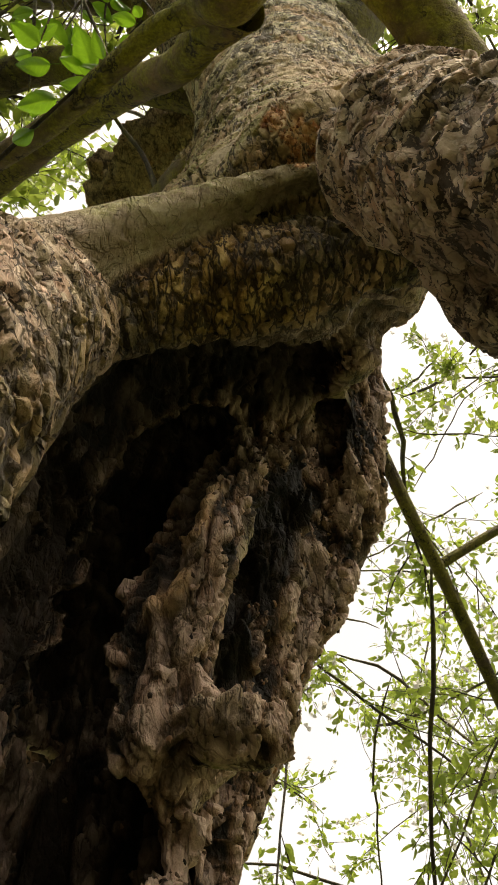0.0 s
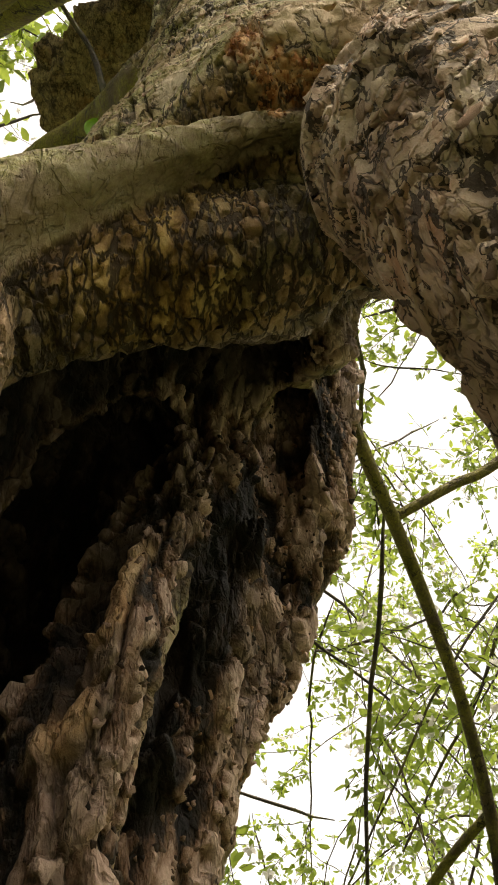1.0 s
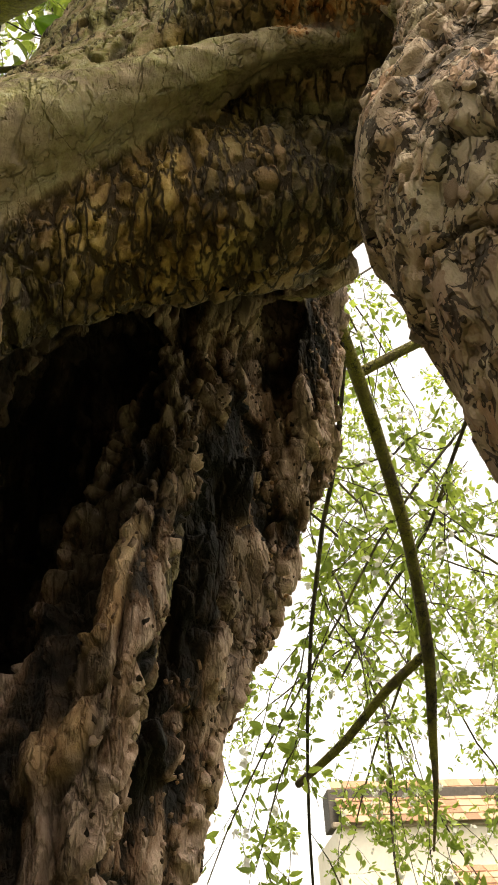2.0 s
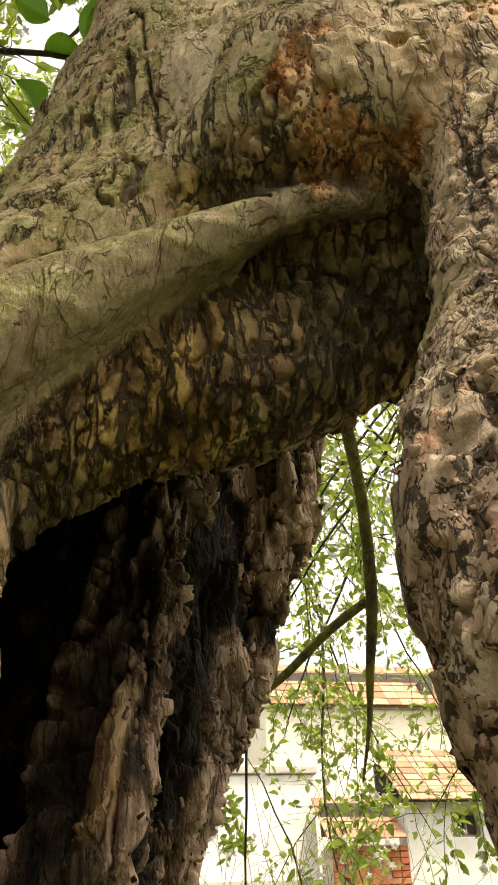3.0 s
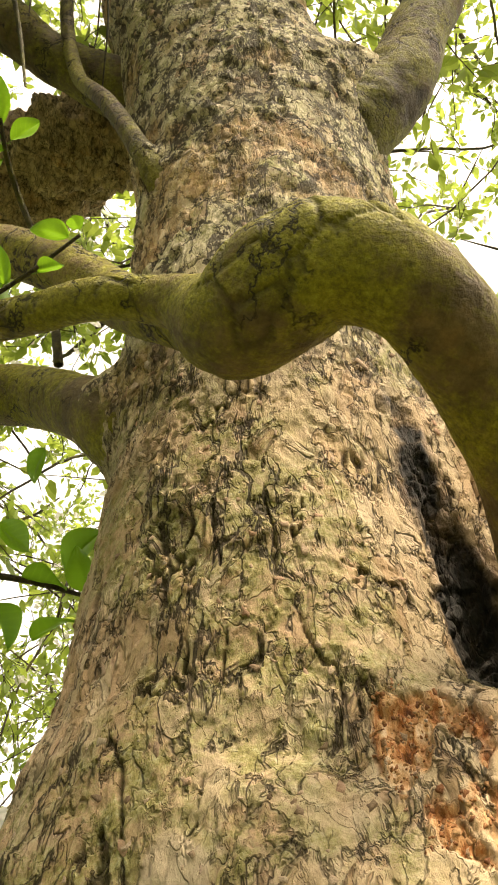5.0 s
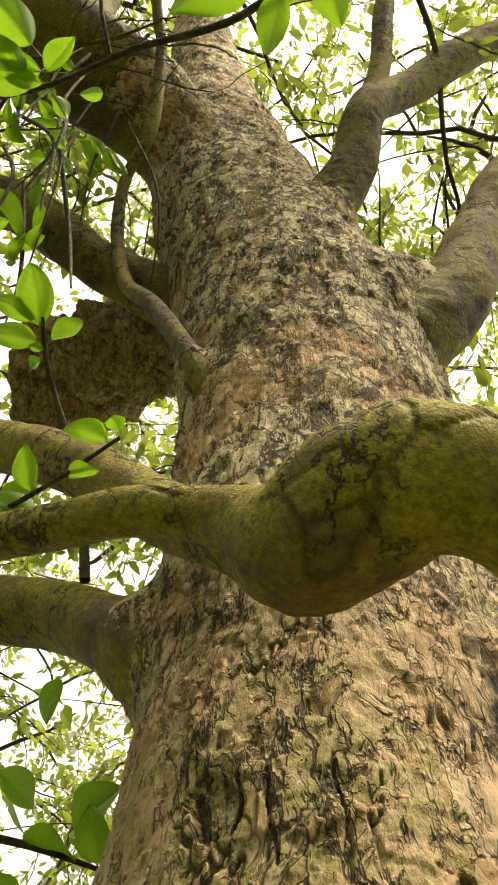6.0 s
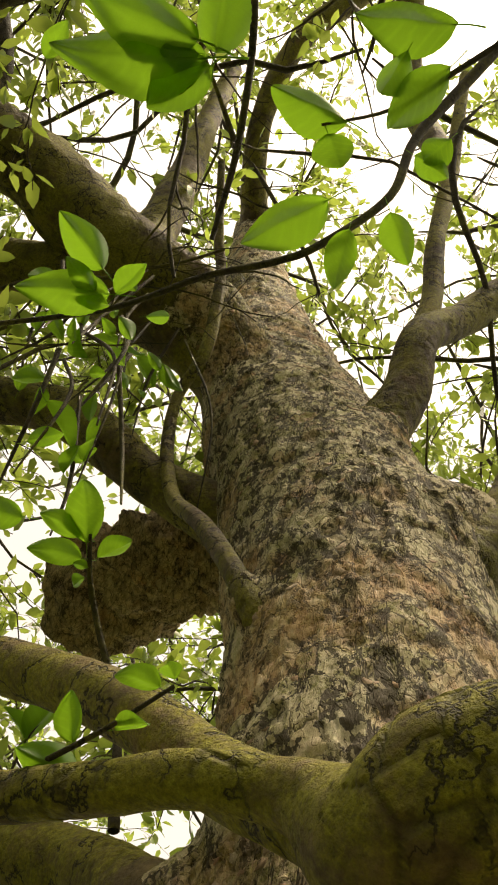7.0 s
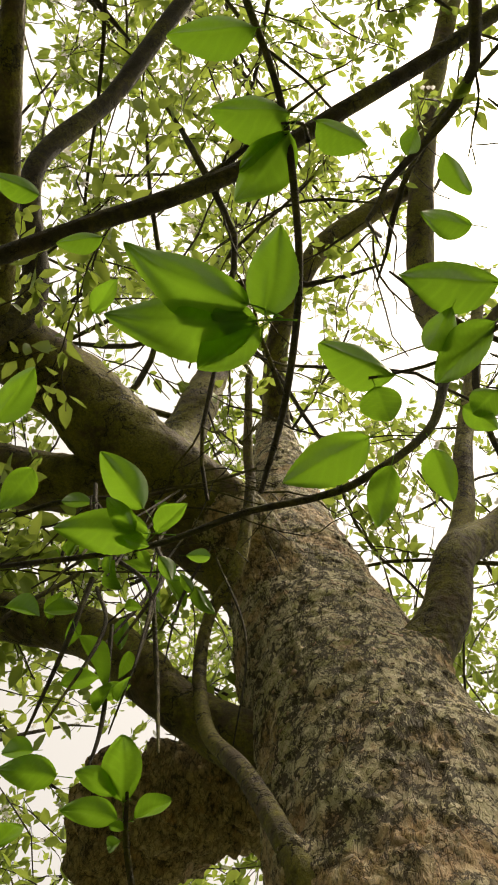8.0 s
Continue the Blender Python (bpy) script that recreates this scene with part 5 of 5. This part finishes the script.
def spray(start, way, length, radius, twigs, sag=0.05, size=0.042, blossom=0.3, thick=1.0):
    """A branch with its side twigs."""
    main, _ = wander(start, way, length, radius, radius * 0.35, sag, 14, 0.16)
    add_tube(main, 6)
    for _ in range(twigs):
        i = RNG.integers(3, 14)
        d = main[min(i, 13), :3] - main[i - 1, :3]
        w = unit(unit(d) + RNG.normal(0, 0.75, 3))
        ln = length * RNG.uniform(0.15, 0.42)
        run, end = wander(main[min(i, 13), :3], w, ln, radius * 0.38 * thick, 0.0012, sag * 1.2, 8, 0.2)
        add_tube(run, 4)
        leaves_on(run, 2, size, blossom)
        for _ in range(3):
            j = RNG.integers(2, 8)
            r2, _ = wander(run[j, :3], unit(unit(run[j, :3] - run[j - 1, :3]) + RNG.normal(0, 0.8, 3)), ln * 0.35, radius * 0.18 * thick, 0.001, sag, 5, 0.2)
            add_tube(r2, 3)
            leaves_on(r2, 2, size, blossom)


# over the trunk
for _ in range(125):
    p = np.array([RNG.uniform(-1.9, 1.5), RNG.uniform(-2.0, 2.2), RNG.uniform(3.0, 6.0)])
    spray(p, RNG.normal(0, 1, 3) * np.array([1, 1, 0.5]), RNG.uniform(0.8, 1.5), RNG.uniform(0.005, 0.013), 9, 0.03, 0.045)
for _ in range(75):
    p = np.array([RNG.uniform(-2.6, 2.2), RNG.uniform(-3.0, 2.6), RNG.uniform(5.0, 8.0)])
    spray(p, RNG.normal(0, 1, 3) * np.array([1, 1, 0.5]), RNG.uniform(1.0, 1.9), RNG.uniform(0.008, 0.02), 9, 0.03, 0.055)
# behind, to both sides
for _ in range(85):
    p = np.array([RNG.uniform(-3.2, 0.2), RNG.uniform(1.3, 4.5), RNG.uniform(1.7, 5.2)])
    spray(p, RNG.normal(0, 1, 3) * np.array([1, 1, 0.6]), RNG.uniform(0.8, 1.6), RNG.uniform(0.005, 0.012), 9, 0.05)
for _ in range(105):
    p = np.array([RNG.uniform(0.2, 3.4), RNG.uniform(1.9, 5.5), RNG.uniform(2.5, 5.2)])
    spray(p, RNG.normal(0, 1, 3) * np.array([0.8, 0.8, 0.3]) + np.array([0.1, 0.1, -0.5]), RNG.uniform(0.9, 1.8), RNG.uniform(0.004, 0.010), 8, 0.10)
for _ in range(45):
    p = np.array([RNG.uniform(-3.0, -0.7), RNG.uniform(0.6, 3.2), RNG.uniform(2.6, 5.2)])
    spray(p, RNG.normal(0, 1, 3) * np.array([1, 1, 0.6]), RNG.uniform(0.8, 1.6), RNG.uniform(0.005, 0.012), 9, 0.05, 0.05, 0.6)
# drooping rim of the crown
for _ in range(5):
    p = np.array([RNG.uniform(0.4, 2.0), RNG.uniform(1.8, 4.2), RNG.uniform(1.7, 2.6)])
    spray(p, (RNG.normal(0, 0.3), RNG.normal(0, 0.3), -1), RNG.uniform(0.6, 1.1), RNG.uniform(0.003, 0.006), 7, 0.15, 0.045, 0.5)
# left and right of the trunk
for _ in range(22):
    s = RNG.choice([-1, 1])
    p = np.array([s * RNG.uniform(1.0, 3.0), RNG.uniform(-1.5, 1.5), RNG.uniform(2.0, 4.5)])
    spray(p, RNG.normal(0, 1, 3), RNG.uniform(0.8, 1.4), RNG.uniform(0.005, 0.01), 8, 0.05)


def stuff(name, v, f, mat, label, smooth=False):
    ob = child(name, mesh_of(name, v, f, mat, smooth), tree, label)
    ob["kind"] = "stuff"
    return ob


stuff("brushwood", *brushwood(), TWIG, "", True)


def leaf_cloud(name, base, way, length, mat, wide=0.52, seed=3):
    """Folded pointed leaves, six corners and a midrib each."""
    rng = np.random.default_rng(seed)
    b, d, l = np.array(base), np.array(way), np.array(length)[:, None]
    side = np.cross(d, rng.normal(0, 1, d.shape))
    side /= np.linalg.norm(side, axis=1)[:, None]
    up = np.cross(side, d)
    w = l * wide * rng.uniform(0.8, 1.15, (len(b), 1))
    droop = rng.uniform(-0.25, 0.1, (len(b), 1)) * l
    rows = [b, b + d * l * 0.3 + side * w * 0.46 + up * w * 0.14, b + d * l * 0.68 + side * w * 0.36 + up * w * 0.12 + up * droop * 0.4, b + d * l + up * droop,
            b + d * l * 0.68 - side * w * 0.36 + up * w * 0.12 + up * droop * 0.4, b + d * l * 0.3 - side * w * 0.46 + up * w * 0.14, b + d * l * 0.5 + up * droop * 0.15]
    v = np.stack(rows, 1).reshape(-1, 3)
    t = np.array([[0, 1, 6], [1, 2, 6], [2, 3, 6], [3, 4, 6], [4, 5, 6], [5, 0, 6]])
    return stuff(name, v, (np.arange(len(b))[:, None, None] * 7 + t[None]).reshape(-1, 3), mat, "", True)


leaf_cloud("foliage", np.vstack(leaf_base), np.vstack(leaf_dir), np.concatenate(leaf_len), FAR_LEAF)


def blossoms(centres, size, seed=8):
    rng = np.random.default_rng(seed)
    base, way, ln = [], [], []
    for c in centres:
        n = unit(rng.normal(0, 1, 3))
        a = unit(np.cross(n, rng.normal(0, 1, 3)))
        b = np.cross(n, a)
        for k in range(5):
            t = k * 2 * np.pi / 5
            base.append(c)
            way.append(unit(np.cos(t) * a + np.sin(t) * b + 0.35 * n))
            ln.append(size * rng.uniform(0.8, 1.1))
    return base, way, ln


leaf_cloud("blossom", *blossoms(bloom, 0.019), PETAL, 0.85)


# ---- unseen hedge added round the garden to block low sky light ----
def hedge(x0, y0, x1, y1, height, count, seed):
    rng = np.random.default_rng(seed)
    f = rng.random(count)
    base = np.stack([x0 + (x1 - x0) * f, y0 + (y1 - y0) * f, rng.random(count) ** 0.8 * height], 1) + rng.normal(0, 0.35, (count, 3)) * np.array([1, 1, 0.3])
    way = rng.normal(0, 1, (count, 3))
    way /= np.linalg.norm(way, axis=1)[:, None]
    ob = leaf_cloud("hedge", base, way, rng.uniform(0.2, 0.5, count), SCREEN_LEAF, 0.6, seed)
    ob.parent = None
    tagged(ob, "unseen dense green hedge added to block low sky light", "hedge", kind="stuff")


SCREEN_LEAF = leaf_material("screen_leaf", (0.03, 0.055, 0.01), (0.07, 0.11, 0.02), (0.10, 0.16, 0.02))
hedge(-7, -7, 7, -7, 5.5, 7000, 41)
hedge(-7, -7, -7, 7, 5.5, 7000, 42)
hedge(7.5, -7, 7.5, 8, 5.0, 7000, 43)


# ---- the yard behind ----
PLASTER = plain_material("whitewash", (0.62, 0.60, 0.56), (0.78, 0.76, 0.72), 1.2)
CREAM = plain_material("cream_plaster", (0.66, 0.58, 0.46), (0.78, 0.72, 0.62), 1.0)
TILE = chip_material("roof_tile", [(0.0, (0.24, 0.12, 0.07)), (0.4, (0.36, 0.20, 0.12)), (0.8, (0.42, 0.28, 0.18)), (1.0, (0.30, 0.25, 0.16))])
BRICK = chip_material("brick", [(0.0, (0.36, 0.10, 0.05)), (0.5, (0.46, 0.16, 0.08)), (1.0, (0.52, 0.24, 0.13))])
MORTAR = plain_material("mortar", (0.40, 0.37, 0.33), (0.52, 0.48, 0.43), 20)
DARK = plain_material("dark_boards", (0.05, 0.042, 0.036), (0.10, 0.085, 0.07), 15)
FRAME_WOOD = plain_material("window_wood", (0.22, 0.17, 0.12), (0.33, 0.27, 0.20), 25)
RED_DOOR = plain_material("painted_shutter", (0.36, 0.10, 0.05), (0.46, 0.15, 0.08), 20)


def box_mesh(name, size, mat, bevel=0.0):
    bm = bmesh.new()
    bmesh.ops.create_cube(bm, size=1.0, matrix=Matrix.Diagonal((*size, 1)))
    if bevel:
        bmesh.ops.bevel(bm, geom=bm.edges[:], offset=bevel, segments=1, affect="EDGES")
    me = bpy.data.meshes.new(name)
    bm.to_mesh(me)
    bm.free()
    me.materials.append(mat)
    return me


def block(name, centre, size, mat, parent, bevel=0.01, label=""):
    ob = child(name, box_mesh(name, size, mat, bevel), parent, label)
    ob.location = centre
    return ob


def roof_tiles(parent, x0, x1, y0, z0, y1, z1, rows, width=0.22):
    """Courses of overlapping clay tiles on one slope, from the eave to the ridge; each course is a row of single tiles."""
    run = math.hypot(y1 - y0, z1 - z0)
    tilt = math.atan2(z1 - z0, y1 - y0)
    me = box_mesh("tile", (width * 0.97, run / rows * 1.25, 0.022), TILE, 0.006)
    n = max(1, round((x1 - x0) / width))
    for r in range(rows):
        f = (r + 0.5) / rows
        for i in range(n):
            ob = new("tile", me)
            ob.parent = parent
            ob.matrix_basis = Matrix.Translation((x0 + (i + 0.5) * (x1 - x0) / n + LEAF_RNG.uniform(-0.006, 0.006), y0 + (y1 - y0) * f, z0 + (z1 - z0) * f + LEAF_RNG.uniform(0, 0.008))) @ Matrix.Rotation(tilt - 0.07, 4, "X") @ Matrix.Rotation(LEAF_RNG.uniform(-0.03, 0.03), 4, "Y")


# whitewashed outbuilding with a low clay roof and a small window
barn = thing("outbuilding", "whitewashed farm outbuilding with clay tile roof and small window", "building")
for c, s in (((4.60, 12.3, 1.4), (0.62, 0.3, 2.8)), ((6.1, 12.3, 1.4), (1.56, 0.3, 2.8)), ((5.115, 12.3, 1.19), (0.41, 0.3, 2.38)), ((5.115, 12.3, 2.745), (0.41, 0.3, 0.11))):
    block("wall", c, s, PLASTER, barn)
block("wall", (5.6, 14.0, 1.4), (2.6, 0.2, 2.8), PLASTER, barn)
win = block("window", (5.115, 12.36, 2.535), (0.40, 0.03, 0.30), DARK, barn, 0, "dark glass pane of a small window")
for c, s in (((0, -0.06, 0.135), (0.41, 0.07, 0.035)), ((0, -0.06, -0.135), (0.41, 0.07, 0.035)), ((-0.19, -0.06, 0), (0.035, 0.07, 0.25)), ((0.19, -0.06, 0), (0.035, 0.07, 0.25)), ((0.03, -0.05, 0), (0.03, 0.05, 0.25))):
    ob = child("window_frame", box_mesh("window_frame", s, FRAME_WOOD, 0.004), win)
    ob.location = c
block("roof", (5.65, 13.0, 3.17), (2.86, 0.05, 0.5), DARK, barn)
roof_tiles(barn, 4.22, 6.9, 11.95, 2.80, 13.1, 3.62, 8)

# brick privy with its own little tiled roof and shutter
privy = thing("brick_shed", "small red brick shed with tiled lean-to roof", "shed")
block("wall", (3.76, 12.4, 1.15), (0.90, 0.5, 2.3), MORTAR, privy)
brick_me = box_mesh("brick", (0.235, 0.05, 0.065), BRICK, 0.006)
half_me = box_mesh("brick", (0.11, 0.05, 0.065), BRICK, 0.006)
for r in range(13):
    x = 3.315
    odd = r % 2
    while x < 4.2:
        wide = 0.12 if odd and x < 3.32 else 0.245
        if x + wide > 4.225:
            wide = 0.12
        z = 2.30 - 0.04 - r * 0.075
        inside = 3.50 < x + wide / 2 < 4.0 and z < 2.12
        if not inside:
            ob = new("brick", brick_me if wide > 0.2 else half_me)
            ob.parent = privy
            ob.location = (x + wide / 2, 12.14 + LEAF_RNG.uniform(-0.004, 0.004), z)
        x += wide
shutter = block("door", (3.75, 12.135, 1.62), (0.48, 0.05, 0.98), RED_DOOR, privy, 0.006, "red painted panelled door")
for dx in (-0.12, 0.12):
    for dz in (0.34, 0.05, -0.27):
        ob = child("panel", box_mesh("panel", (0.17, 0.02, 0.22), BRICK, 0.006), shutter)
        ob.location = (dx, -0.03, dz)
block("roof", (3.73, 12.32, 2.62), (0.98, 0.04, 0.4), DARK, privy)
roof_tiles(privy, 3.22, 4.24, 11.98, 2.36, 12.65, 2.92, 5, 0.20)

# long white wall of the neighbouring house
house = thing("white_house", "white rendered house wall with grey plinth", "house")
block("wall", (1.75, 12.9, 1.75), (3.1, 0.3, 3.0), PLASTER, house)
block("plinth", (1.75, 12.72, 1.0), (3.14, 0.1, 1.95), MORTAR, house)
block("roof", (1.75, 13.3, 3.3), (3.2, 1.2, 0.1), MORTAR, house)

# taller cream house with an orange roof further off
far = thing("cream_house", "cream rendered house with orange tile roof", "house")
block("wall", (6.6, 21.5, 3.0), (4.6, 2.4, 6.0), CREAM, far)
block("gutter", (6.6, 20.24, 6.03), (4.8, 0.1, 0.1), FRAME_WOOD, far)
block("chimney", (8.05, 20.5, 5.7), (0.3, 0.3, 1.9), DARK, far)
block("roof", (6.6, 21.0, 6.5), (4.7, 0.6, 0.8), DARK, far)
roof_tiles(far, 4.4, 8.8, 20.1, 6.05, 21.2, 7.2, 6, 0.30)


def bare_shrub(x, y, z, seed, height=1.6, count=46):
    """Leafless shrub: a fan of thin crooked stems."""
    global RNG
    RNG = np.random.default_rng(seed)
    vs, fs, k = [], [], 0
    for _ in range(count):
        run, d = wander((x + RNG.normal(0, 0.12), y + RNG.normal(0, 0.12), z), (RNG.normal(0, 0.5), RNG.normal(0, 0.4), 1), height * RNG.uniform(0.6, 1.1), 0.008, 0.002, 0.02, 9, 0.14)
        for r in [run] + [wander(run[j, :3], unit(RNG.normal(0, 0.7, 3) + np.array([0, 0, 0.6])), 0.5, 0.004, 0.0015, 0.02, 6, 0.2)[0] for j in (3, 4, 5, 6, 7)]:
            v, f, _ = tube(r, 4, False)
            vs.append(v)
            fs.append(f + k)
            k += len(v)
    ob = new("bare_shrub", mesh_of("bare_shrub", np.vstack(vs), np.vstack(fs), GREY_BARK))
    tagged(ob, "leafless grey-brown shrub in front of the white wall", "shrub")


bare_shrub(2.75, 10.5, 0.0, 31, 2.9)
bare_shrub(2.2, 10.8, 0.0, 32, 2.6)
